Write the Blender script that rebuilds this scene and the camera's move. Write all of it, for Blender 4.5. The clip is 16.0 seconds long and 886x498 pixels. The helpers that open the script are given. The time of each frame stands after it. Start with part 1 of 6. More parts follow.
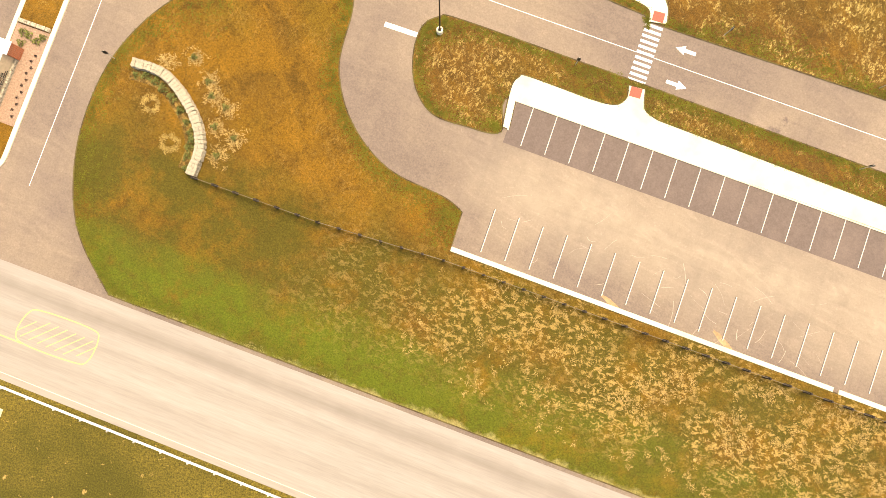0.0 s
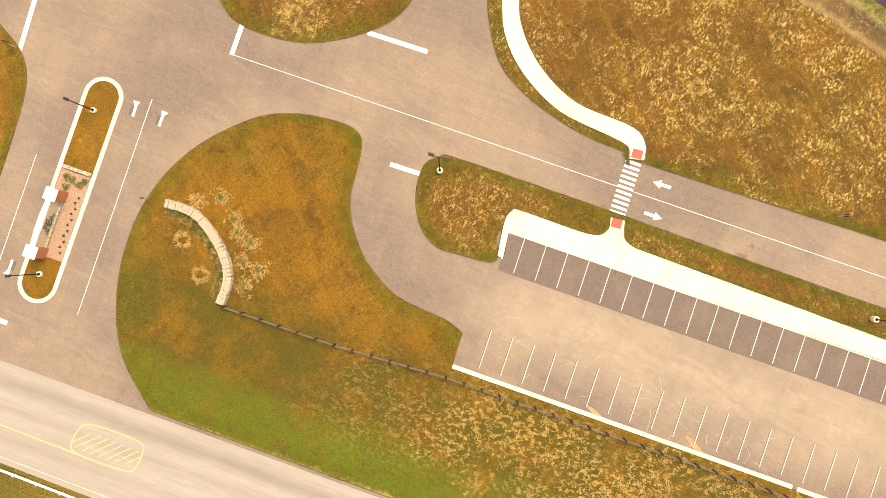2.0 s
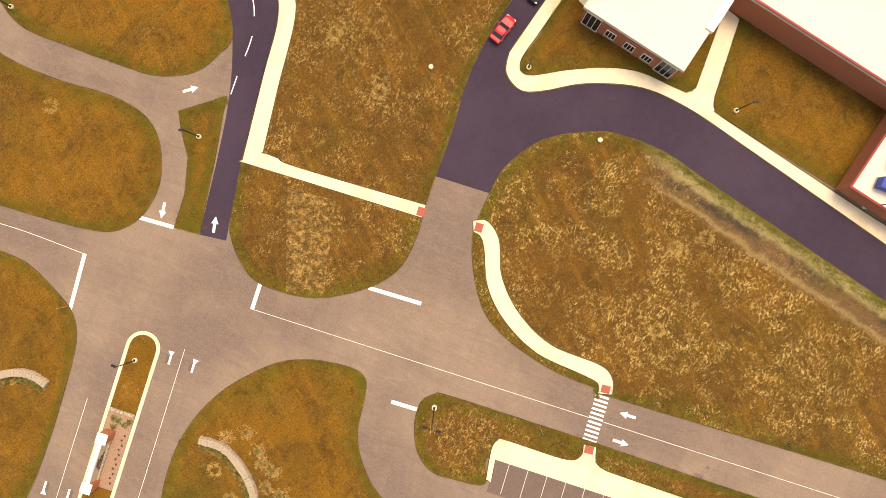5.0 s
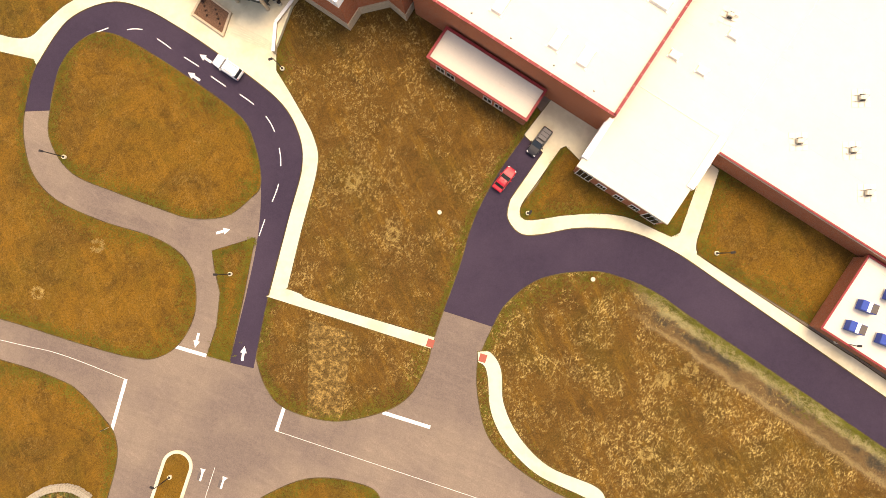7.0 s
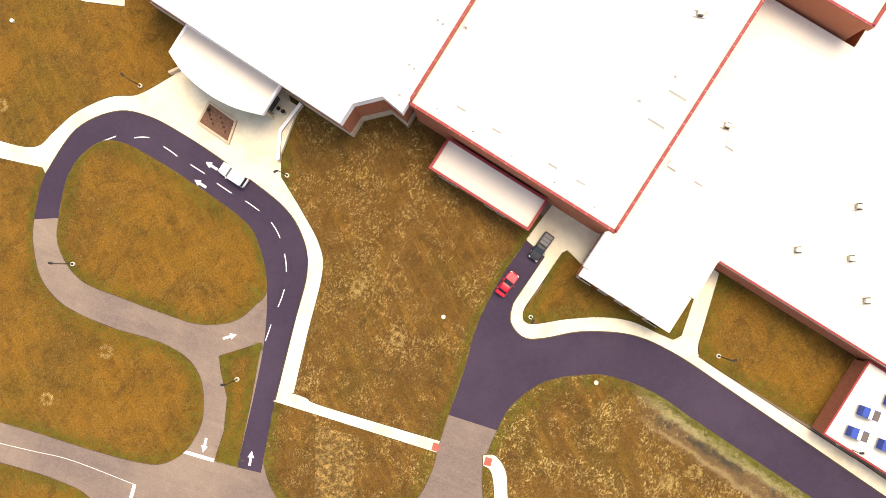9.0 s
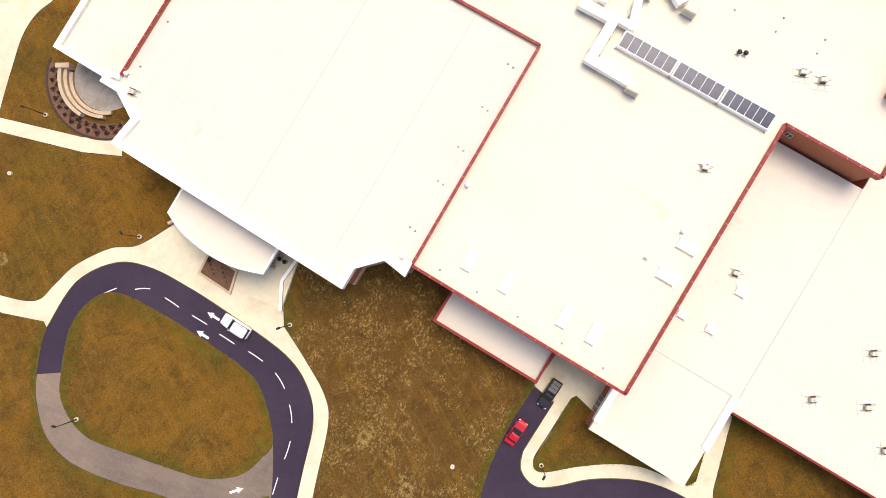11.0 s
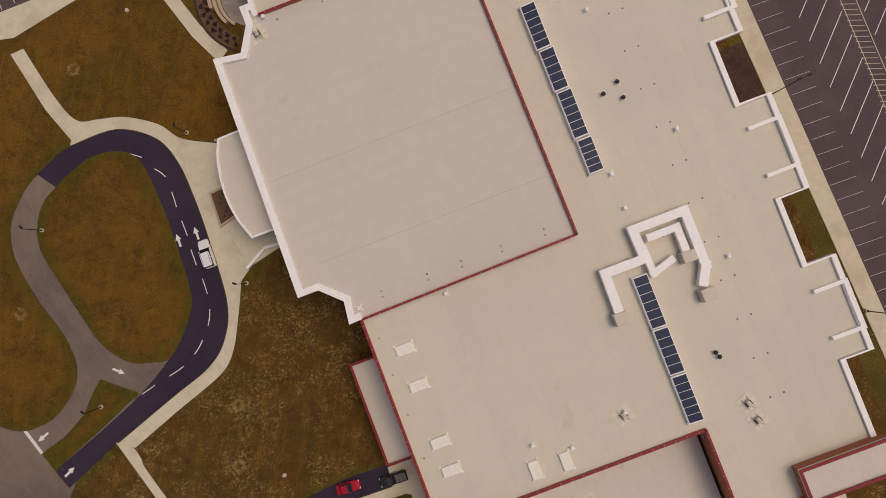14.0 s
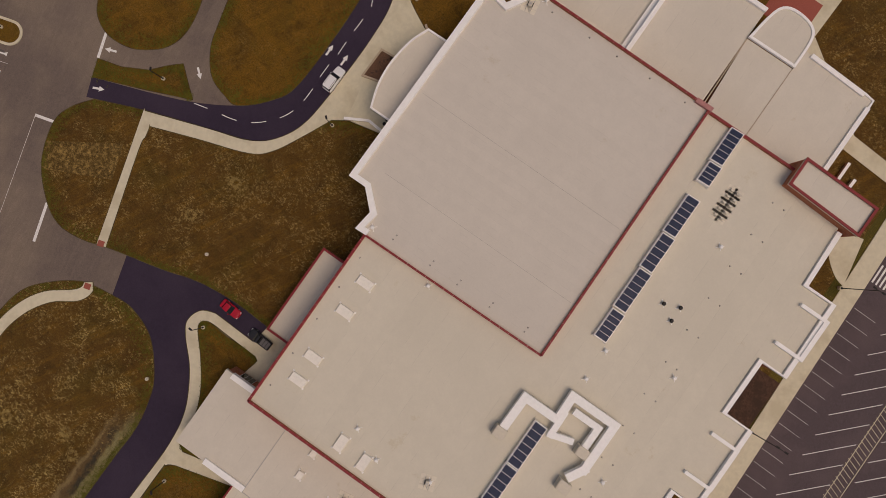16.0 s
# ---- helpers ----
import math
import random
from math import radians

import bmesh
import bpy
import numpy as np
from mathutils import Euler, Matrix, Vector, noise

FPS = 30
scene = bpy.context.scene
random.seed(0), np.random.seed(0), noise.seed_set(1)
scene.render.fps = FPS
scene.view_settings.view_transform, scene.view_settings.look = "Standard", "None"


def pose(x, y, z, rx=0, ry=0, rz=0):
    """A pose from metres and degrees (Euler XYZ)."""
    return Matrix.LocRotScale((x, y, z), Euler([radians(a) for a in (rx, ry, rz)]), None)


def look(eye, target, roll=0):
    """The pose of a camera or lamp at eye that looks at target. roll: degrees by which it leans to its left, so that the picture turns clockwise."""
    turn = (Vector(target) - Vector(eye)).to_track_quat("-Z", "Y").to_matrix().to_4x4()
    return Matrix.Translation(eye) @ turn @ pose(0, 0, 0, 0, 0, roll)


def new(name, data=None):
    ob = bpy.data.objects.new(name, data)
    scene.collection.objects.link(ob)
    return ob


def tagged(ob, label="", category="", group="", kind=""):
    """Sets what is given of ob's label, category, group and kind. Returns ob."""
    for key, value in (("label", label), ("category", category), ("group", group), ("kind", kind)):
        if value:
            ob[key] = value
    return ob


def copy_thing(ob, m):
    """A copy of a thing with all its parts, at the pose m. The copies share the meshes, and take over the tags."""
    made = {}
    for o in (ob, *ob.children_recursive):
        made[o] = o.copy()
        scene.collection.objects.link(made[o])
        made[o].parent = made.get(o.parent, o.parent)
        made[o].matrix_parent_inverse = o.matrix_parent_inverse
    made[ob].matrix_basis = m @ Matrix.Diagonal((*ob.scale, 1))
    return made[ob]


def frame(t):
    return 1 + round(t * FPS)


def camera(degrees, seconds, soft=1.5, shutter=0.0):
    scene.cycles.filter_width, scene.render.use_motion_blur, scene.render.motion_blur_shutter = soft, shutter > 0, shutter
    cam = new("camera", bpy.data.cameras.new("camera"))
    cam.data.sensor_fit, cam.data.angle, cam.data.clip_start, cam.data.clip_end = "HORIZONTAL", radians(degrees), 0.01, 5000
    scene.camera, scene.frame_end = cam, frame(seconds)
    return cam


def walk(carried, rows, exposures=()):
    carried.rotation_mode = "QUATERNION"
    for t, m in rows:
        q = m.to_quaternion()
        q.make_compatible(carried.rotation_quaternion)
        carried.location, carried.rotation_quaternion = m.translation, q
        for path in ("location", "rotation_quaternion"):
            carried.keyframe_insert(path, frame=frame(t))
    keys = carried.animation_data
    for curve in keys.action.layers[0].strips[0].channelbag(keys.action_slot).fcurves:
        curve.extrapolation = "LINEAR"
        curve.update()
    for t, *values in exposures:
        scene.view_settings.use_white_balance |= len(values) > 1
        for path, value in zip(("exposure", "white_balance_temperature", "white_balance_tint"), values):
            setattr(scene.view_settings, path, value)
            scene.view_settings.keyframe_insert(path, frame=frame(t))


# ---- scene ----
# ---- camera ----
cam = camera(74.0, 16.0, soft=0.12)
PATH = [
    (0, -19.34, -21.30, 62.93, 2.38, -0.08, 4.38),
    (0.5, -19.57, -18.71, 64.99, 2.06, 0.02, 4.25),
    (1, -19.81, -14.95, 67.06, 1.66, 0.15, 4.10),
    (1.5, -20.05, -10.43, 69.07, 1.03, 0.20, 3.87),
    (2, -20.10, -5.03, 71.00, 0.38, 0.40, 3.62),
    (2.5, -20.12, 0.30, 72.98, -0.19, 0.45, 3.14),
    (3, -20.21, 6.36, 74.92, -0.80, 0.47, 2.68),
    (3.5, -20.07, 12.36, 76.48, -1.48, 0.60, 2.38),
    (4, -19.70, 18.69, 78.15, -1.96, 0.94, 2.15),
    (4.5, -19.58, 23.00, 79.83, -1.18, 1.05, 2.19),
    (7, -20.05, 44.57, 90.31, 1.24, 1.92, 2.32),
    (7.5, -20.34, 47.44, 91.45, 1.48, 1.92, 2.04),
    (8, -20.53, 51.44, 91.88, 1.42, 1.97, 1.83),
    (10.5, -21.09, 74.54, 91.65, 2.96, 2.47, 0.67),
    (11, -21.18, 81.50, 91.43, 2.40, 2.61, -0.01),
    (11.5, -21.46, 88.78, 91.33, 1.62, 2.55, -0.09),
    (12, -21.56, 94.87, 92.18, 0.99, 2.40, 0.55),
    (12.5, -21.82, 97.18, 93.95, 0.89, 2.24, 0.75),
    (13, -22.10, 98.07, 95.90, 0.85, 2.13, 3.84),
    (13.5, -23.04, 98.40, 97.65, 0.94, 1.70, 15.73),
    (14, -22.63, 99.18, 100.02, 1.18, 1.81, 38.04),
    (14.5, -23.13, 98.73, 101.42, 1.89, 1.42, 62.08),
    (15, -24.77, 99.24, 103.60, 1.56, 1.33, 84.03),
    (15.5, -25.36, 98.42, 105.62, 1.47, 1.12, 92.61),
    (16, -25.80, 98.60, 107.73, 1.25, 1.56, 94.04),
]
walk(cam, [(t, pose(x, y, z, rx, ry, rz)) for t, x, y, z, rx, ry, rz in PATH], [
    (0.0, 1.36, 9000, 9), (3.5, 0.92, 9300, 15), (4.5, 0.78, 9300, 19), (7.0, 0.88, 8700, 17), (8.0, 1.04, 8100, 16), (10.5, 0.88, 6950, 13),
    (11.0, 0.5, 6850, 14), (12.0, -0.12, 6750, 15), (12.5, -0.33, 6900, 16), (13.5, -0.7, 7250, 19), (14.5, -1.06, 7450, 20), (16.0, -1.1, 7500, 20)])

# ---- overcast daylight ----
world = bpy.data.worlds.new("sky")
scene.world = world
world.use_nodes = True
wt = world.node_tree
sky = wt.nodes.new("ShaderNodeTexSky")
sky.sky_type, sky.sun_disc = "NISHITA", False
SUN_AZ, SUN_EL = radians(31.0), radians(66.0)   # clockwise from north, above the horizon
sky.sun_elevation, sky.sun_rotation = SUN_EL, SUN_AZ
sky.dust_density, sky.ozone_density = 4.0, 1.0
wt.links.new(sky.outputs[0], wt.nodes["Background"].inputs[0])
wt.nodes["Background"].inputs[1].default_value = 0.165
sun = new("sun", bpy.data.lights.new("sun", "SUN"))
sun.data.energy, sun.data.angle, sun.data.color = 1.3, radians(34), (1.0, 0.93, 0.82)
sun.matrix_world = look((300 * math.sin(SUN_AZ), 300 * math.cos(SUN_AZ), 674), (0, 0, 0))

# ---- materials ----
def material(name, colour, rough=0.9, metal=0.0, spread=0.0, scale=4.0, big=0.25, second=None, amount=0.0,
             third=None, third_amount=0.0, third_scale=0.6, grain=0.0, grain_scale=7.0, bump=0.0, bump_scale=40.0, stretch=(1, 1, 1), spin=0.0, detail=6.0):
    """Two-scale noise over a base colour, with two further tints in patches, and fine relief. Sizes in noise cycles a metre."""
    m = bpy.data.materials.new(name)
    m.use_nodes = True
    nt = m.node_tree
    n, ln = nt.nodes, nt.links
    b = n["Principled BSDF"]
    b.inputs["Roughness"].default_value, b.inputs["Metallic"].default_value = rough, metal
    b.inputs["Specular IOR Level"].default_value = 0.25
    tc = n.new("ShaderNodeTexCoord")
    mp = n.new("ShaderNodeMapping")
    mp.vector_type = "TEXTURE"
    mp.inputs["Scale"].default_value, mp.inputs["Rotation"].default_value[2] = [1 / c for c in stretch], spin
    ln.new(tc.outputs["Object"], mp.inputs[0])

    def noisy(s, d=detail, r=0.6):
        t = n.new("ShaderNodeTexNoise")
        t.inputs["Scale"].default_value, t.inputs["Detail"].default_value, t.inputs["Roughness"].default_value = s, d, r
        ln.new(mp.outputs[0], t.inputs["Vector"])
        return t.outputs["Fac"]

    def ramp(f, lo, hi):
        r = n.new("ShaderNodeMapRange")
        r.inputs["From Min"].default_value, r.inputs["From Max"].default_value = lo, hi
        ln.new(f, r.inputs["Value"])
        return r.outputs[0]

    def mix(f, a, c, kind="MIX"):
        x = n.new("ShaderNodeMix")
        x.data_type, x.blend_type = "RGBA", kind
        for s, v in (("Factor", f), ("A", a), ("B", c)):
            sock = [i for i in x.inputs if i.name == s and (i.type == ("VALUE" if s == "Factor" else "RGBA"))][0]
            if hasattr(v, "links") or hasattr(v, "is_output"):
                ln.new(v, sock)
            elif isinstance(v, (int, float)):
                sock.default_value = v
            else:
                sock.default_value = (*v, 1)
        return [o for o in x.outputs if o.type == "RGBA"][0]

    dark = tuple(c * (1 - spread) for c in colour)
    light = tuple(min(1, c * (1 + spread)) for c in colour)
    out = mix(ramp(noisy(scale), 0.3, 0.7), dark, light)
    if second:
        out = mix(ramp(noisy(big, 8), 0.62 - amount * 0.4, 0.72 - amount * 0.25), out, second)
    if third:
        out = mix(ramp(noisy(third_scale, 10, 0.72), 0.66 - third_amount * 0.3, 0.7 - third_amount * 0.24), out, third)
    if grain:
        g = n.new("ShaderNodeMapRange")
        g.inputs["From Min"].default_value, g.inputs["From Max"].default_value = 0.3, 0.7
        g.inputs["To Min"].default_value, g.inputs["To Max"].default_value = 1 - grain, 1 + grain
        ln.new(noisy(grain_scale, 3, 0.8), g.inputs["Value"])
        vm = n.new("ShaderNodeVectorMath")
        vm.operation = "SCALE"
        ln.new(out, vm.inputs[0])
        ln.new(g.outputs[0], vm.inputs["Scale"])
        out = vm.outputs[0]
    ln.new(out, b.inputs["Base Color"])
    if bump:
        bp = n.new("ShaderNodeBump")
        bp.inputs["Strength"].default_value, bp.inputs["Distance"].default_value = 0.7, bump
        ln.new(noisy(bump_scale, 3), bp.inputs["Height"])
        ln.new(bp.outputs[0], b.inputs["Normal"])
    return m


def brick_material(name, colour, mortar, width=0.4, height=0.1):
    m = material(name, colour, 0.9)
    nt = m.node_tree
    n, ln = nt.nodes, nt.links
    b = n["Principled BSDF"]
    tc = n.new("ShaderNodeTexCoord")
    sep = n.new("ShaderNodeSeparateXYZ")
    ln.new(tc.outputs["Object"], sep.inputs[0])
    add = n.new("ShaderNodeMath")
    ln.new(sep.outputs[0], add.inputs[0])
    ln.new(sep.outputs[1], add.inputs[1])
    com = n.new("ShaderNodeCombineXYZ")
    ln.new(add.outputs[0], com.inputs[0])
    ln.new(sep.outputs[2], com.inputs[1])
    br = n.new("ShaderNodeTexBrick")
    br.inputs["Scale"].default_value, br.inputs["Mortar Size"].default_value = 1.0, 0.012
    br.inputs["Brick Width"].default_value, br.inputs["Row Height"].default_value = width, height
    br.inputs["Color1"].default_value = (*colour, 1)
    br.inputs["Color2"].default_value = (*[c * 0.75 for c in colour], 1)
    br.inputs["Mortar"].default_value = (*mortar, 1)
    ln.new(com.outputs[0], br.inputs["Vector"])
    ln.new(br.outputs[0], b.inputs["Base Color"])
    return m


def membrane_material(name, colour, spacing, along=0, seams=0.28):
    """Roofing sheet in strips: each strip a little different in tone, thin seams between, soft water stains."""
    m = material(name, colour, 0.6, spread=0.025, scale=0.5, grain=0.025, grain_scale=3.0, second=tuple(c * 0.965 for c in colour), big=0.05, amount=0.3,
                 third=(colour[0] * 0.93, colour[1] * 0.905, colour[2] * 0.85), third_amount=0.1, third_scale=0.16)
    nt = m.node_tree
    n, ln = nt.nodes, nt.links
    b = n["Principled BSDF"]
    base = b.inputs["Base Color"].links[0].from_socket
    tc = n.new("ShaderNodeTexCoord")
    sep = n.new("ShaderNodeSeparateXYZ")
    ln.new(tc.outputs["Object"], sep.inputs[0])
    dv = n.new("ShaderNodeMath")
    dv.operation = "DIVIDE"
    dv.inputs[1].default_value = spacing
    ln.new(sep.outputs[along], dv.inputs[0])
    fl = n.new("ShaderNodeMath")
    fl.operation = "FLOOR"
    ln.new(dv.outputs[0], fl.inputs[0])
    wn = n.new("ShaderNodeTexWhiteNoise")
    wn.noise_dimensions = "1D"
    ln.new(fl.outputs[0], wn.inputs["W"])
    fr = n.new("ShaderNodeMath")
    fr.operation = "FRACT"
    ln.new(dv.outputs[0], fr.inputs[0])
    lt = n.new("ShaderNodeMath")
    lt.operation = "LESS_THAN"
    lt.inputs[1].default_value = 0.07 / spacing
    ln.new(fr.outputs[0], lt.inputs[0])
    bn = n.new("ShaderNodeTexNoise")
    bn.inputs["Scale"].default_value, bn.inputs["Detail"].default_value = 0.45, 6
    ln.new(tc.outputs["Object"], bn.inputs["Vector"])
    seam = n.new("ShaderNodeMath")
    seam.operation = "MULTIPLY"
    broken = n.new("ShaderNodeMapRange")   # seams show in short broken runs
    broken.inputs["From Min"].default_value, broken.inputs["From Max"].default_value = 0.5, 0.6
    ln.new(bn.outputs["Fac"], broken.inputs["Value"])
    ln.new(lt.outputs[0], seam.inputs[0])
    ln.new(broken.outputs[0], seam.inputs[1])
    val = n.new("ShaderNodeMapRange")
    val.inputs["To Min"].default_value, val.inputs["To Max"].default_value = 0.978, 1.0
    ln.new(wn.outputs["Value"], val.inputs["Value"])
    sub = n.new("ShaderNodeMath")
    sub.operation = "MULTIPLY_ADD"
    sub.inputs[1].default_value = -seams
    ln.new(seam.outputs[0], sub.inputs[0])
    ln.new(val.outputs[0], sub.inputs[2])
    vm = n.new("ShaderNodeVectorMath")
    vm.operation = "SCALE"
    ln.new(base, vm.inputs[0])
    ln.new(sub.outputs[0], vm.inputs["Scale"])
    ln.new(vm.outputs[0], b.inputs["Base Color"])
    return m


GOLD, STRAW, GREEN, SOIL = (0.163, 0.081, 0.0088), (0.38, 0.25, 0.085), (0.066, 0.055, 0.0062), (0.075, 0.043, 0.016)
M_FIELD = material("rough field grass", (0.118, 0.088, 0.014), grain=0.55, grain_scale=6.0, spread=0.4, scale=3.0, second=GREEN, big=0.05, amount=0.45,
                   third=STRAW, third_amount=0.15, third_scale=0.9, bump=0.12, bump_scale=6)


class Weave:
    """Small helper to layer colours over a material by noise and place."""
    def __init__(self, name, base, rough=0.95):
        self.m = bpy.data.materials.new(name)
        self.m.use_nodes = True
        self.n, self.ln = self.m.node_tree.nodes, self.m.node_tree.links
        self.b = self.n["Principled BSDF"]
        self.b.inputs["Roughness"].default_value = rough
        self.b.inputs["Specular IOR Level"].default_value = 0.2
        self.tc = self.n.new("ShaderNodeTexCoord")
        self.sep = self.n.new("ShaderNodeSeparateXYZ")
        self.ln.new(self.tc.outputs["Object"], self.sep.inputs[0])
        rgb = self.n.new("ShaderNodeRGB")
        rgb.outputs[0].default_value = (*base, 1)
        self.out = rgb.outputs[0]

    def noisy(self, s, d=5, r=0.6, stretch=(1, 1, 1), spin=0.0, shift=0.0, bend=0.0):
        mp = self.n.new("ShaderNodeMapping")
        mp.vector_type = "TEXTURE"
        mp.inputs["Location"].default_value = (shift, shift * 0.7, 0)
        mp.inputs["Scale"].default_value, mp.inputs["Rotation"].default_value[2] = [1 / c for c in stretch], spin
        self.ln.new(self.tc.outputs["Object"], mp.inputs[0])
        t = self.n.new("ShaderNodeTexNoise")
        t.inputs["Scale"].default_value, t.inputs["Detail"].default_value, t.inputs["Roughness"].default_value = s, d, r
        t.inputs["Distortion"].default_value = bend
        self.ln.new(mp.outputs[0], t.inputs["Vector"])
        return t.outputs["Fac"]

    def calc(self, op, a, c=None, e=None):
        x = self.n.new("ShaderNodeMath")
        x.operation = op
        for k, v in enumerate((a, c, e)):
            if v is None:
                continue
            if isinstance(v, (int, float)):
                x.inputs[k].default_value = v
            else:
                self.ln.new(v, x.inputs[k])
        return x.outputs[0]

    def span(self, v, lo, hi, a=0.0, c=1.0):
        r = self.n.new("ShaderNodeMapRange")
        r.inputs["From Min"].default_value, r.inputs["From Max"].default_value = lo, hi
        r.inputs["To Min"].default_value, r.inputs["To Max"].default_value = a, c
        self.ln.new(v, r.inputs["Value"])
        return r.outputs[0]

    def times(self, *f):
        r = f[0]
        for x in f[1:]:
            r = self.calc("MULTIPLY", r, x)
        return r

    def over(self, f, c):
        x = self.n.new("ShaderNodeMix")
        x.data_type = "RGBA"
        self.ln.new(f, x.inputs[0])
        self.ln.new(self.out, x.inputs[6])
        x.inputs[7].default_value = (*c, 1)
        self.out = x.outputs[2]

    def finish(self, grain=0.42, grain_scale=6.5, bump=0.12, bump_scale=5):
        vm = self.n.new("ShaderNodeVectorMath")
        vm.operation = "SCALE"
        self.ln.new(self.out, vm.inputs[0])
        self.ln.new(self.span(self.noisy(grain_scale, 3, 0.8), 0.3, 0.7, 1 - grain, 1 + grain), vm.inputs["Scale"])
        self.ln.new(vm.outputs[0], self.b.inputs["Base Color"])
        bp = self.n.new("ShaderNodeBump")
        bp.inputs["Strength"].default_value, bp.inputs["Distance"].default_value = 0.7, bump
        self.ln.new(self.noisy(bump_scale, 3), bp.inputs["Height"])
        self.ln.new(bp.outputs[0], self.b.inputs["Normal"])
        return self.m


def turf(w, brown, green, straw, straw_amount, shift, green_amount=0.55):
    """Dry lawn: warped drifts of brown and green metres wide, mowing streaks, dark tussocks, and flecks of bleached straw gathered in patches."""
    w.over(w.times(w.span(w.noisy(0.1, 7, 0.62, shift=shift, bend=0.8), 0.45, 0.6), 0.75), brown)
    w.over(w.times(w.span(w.noisy(0.07, 8, 0.66, shift=shift + 31, bend=0.6), 0.49, 0.62), green_amount), green)
    w.over(w.times(w.span(w.noisy(0.8, 6, 0.7, (1, 0.16, 1), 0.5, shift), 0.5, 0.66), 0.4), tuple(c * 1.5 for c in GOLD))
    w.over(w.times(w.span(w.noisy(0.9, 5, 0.7, (0.2, 1, 1), 0.9, shift + 7), 0.54, 0.66), 0.35), tuple(c * 0.6 for c in brown))
    w.over(w.times(w.span(w.noisy(0.33, 9, 0.74, shift=shift + 11, bend=0.5), 0.51, 0.63), 0.55), tuple(c * 0.62 for c in brown))
    w.over(w.times(w.span(w.noisy(4.6, 3, 0.8, shift=shift + 5), 0.55, 0.66), 0.55), tuple(c * 0.42 for c in brown))
    w.over(w.times(w.span(w.noisy(5.2, 3, 0.8, shift=shift + 23), 0.57, 0.68), w.span(w.noisy(0.5, 6, 0.7, shift=shift + 3), 0.4, 0.6, 0.1, 0.55)), tuple(c * 0.62 for c in straw))
    fleck = w.span(w.noisy(3.9, 4, 0.8, (1, 0.55, 1), -0.4, shift, 0.3), 0.515, 0.56)
    clump = w.span(w.noisy(0.75, 6, 0.72, shift=shift + 77, bend=0.7), 0.42, 0.56)
    patch = w.span(w.noisy(0.12, 8, 0.68, shift=shift + 57, bend=1.1), 0.45, 0.57)
    w.over(w.times(fleck, clump, patch, straw_amount), straw)
    return w


BROWN = (0.09, 0.046, 0.0098)
M_LAWN = turf(Weave("dry golden mown grass", GOLD), (0.094, 0.05, 0.0082), GREEN, (0.25, 0.15, 0.04), 0.4, 3.0, 0.42).finish()
M_LAWN2 = turf(Weave("worn brown tufted lawn", (0.113, 0.057, 0.0105)), BROWN, GREEN, (0.38, 0.265, 0.09), 0.75, 17.0, 0.32).finish()


def large_material():
    """The large east lawn: worn brown turf falling to a rank ditch along the service drive."""
    w = turf(Weave("worn brown lawn with a rank ditch", (0.113, 0.057, 0.0105)), BROWN, GREEN, (0.42, 0.305, 0.105), 1.0, 41.0, 0.3)
    c = w.calc("ADD", w.calc("MULTIPLY", w.sep.outputs[0], 0.53), w.calc("MULTIPLY", w.sep.outputs[1], 0.848))
    c = w.calc("MULTIPLY_ADD", w.span(w.noisy(0.35, 7, 0.65), 0.3, 0.7, -1, 1), 0.55, c)
    along = w.span(w.sep.outputs[0], 5.0, 11.0)
    w.over(w.times(along, w.span(c, 34.0, 35.6), 0.75), (0.12, 0.077, 0.035))
    w.over(w.times(along, w.span(c, 34.6, 35.1), w.span(c, 35.8, 35.3), 0.55), (0.27, 0.2, 0.09))
    w.over(w.times(along, w.span(c, 36.0, 36.7), w.span(w.noisy(0.16, 7, 0.65, shift=9), 0.44, 0.56), 0.9), (0.04, 0.036, 0.024))
    w.over(w.times(along, w.span(c, 37.3, 38.0), w.span(w.noisy(0.5, 8, 0.7), 0.34, 0.52, 0.55, 1.0)), (0.23, 0.195, 0.085))
    w.over(w.times(along, w.span(c, 38.9, 39.5), w.span(w.noisy(0.3, 6), 0.4, 0.55, 0.3, 1.0)), (0.105, 0.108, 0.014))
    return w.finish()


M_LARGE = large_material()
M_STRAWBAND = material("bleached straw sod", (0.25, 0.158, 0.046), grain=0.75, grain_scale=5.0, spread=0.5, scale=4.0, second=(0.1, 0.058, 0.013), big=1.3, amount=0.6,
                       bump=0.06, bump_scale=9)


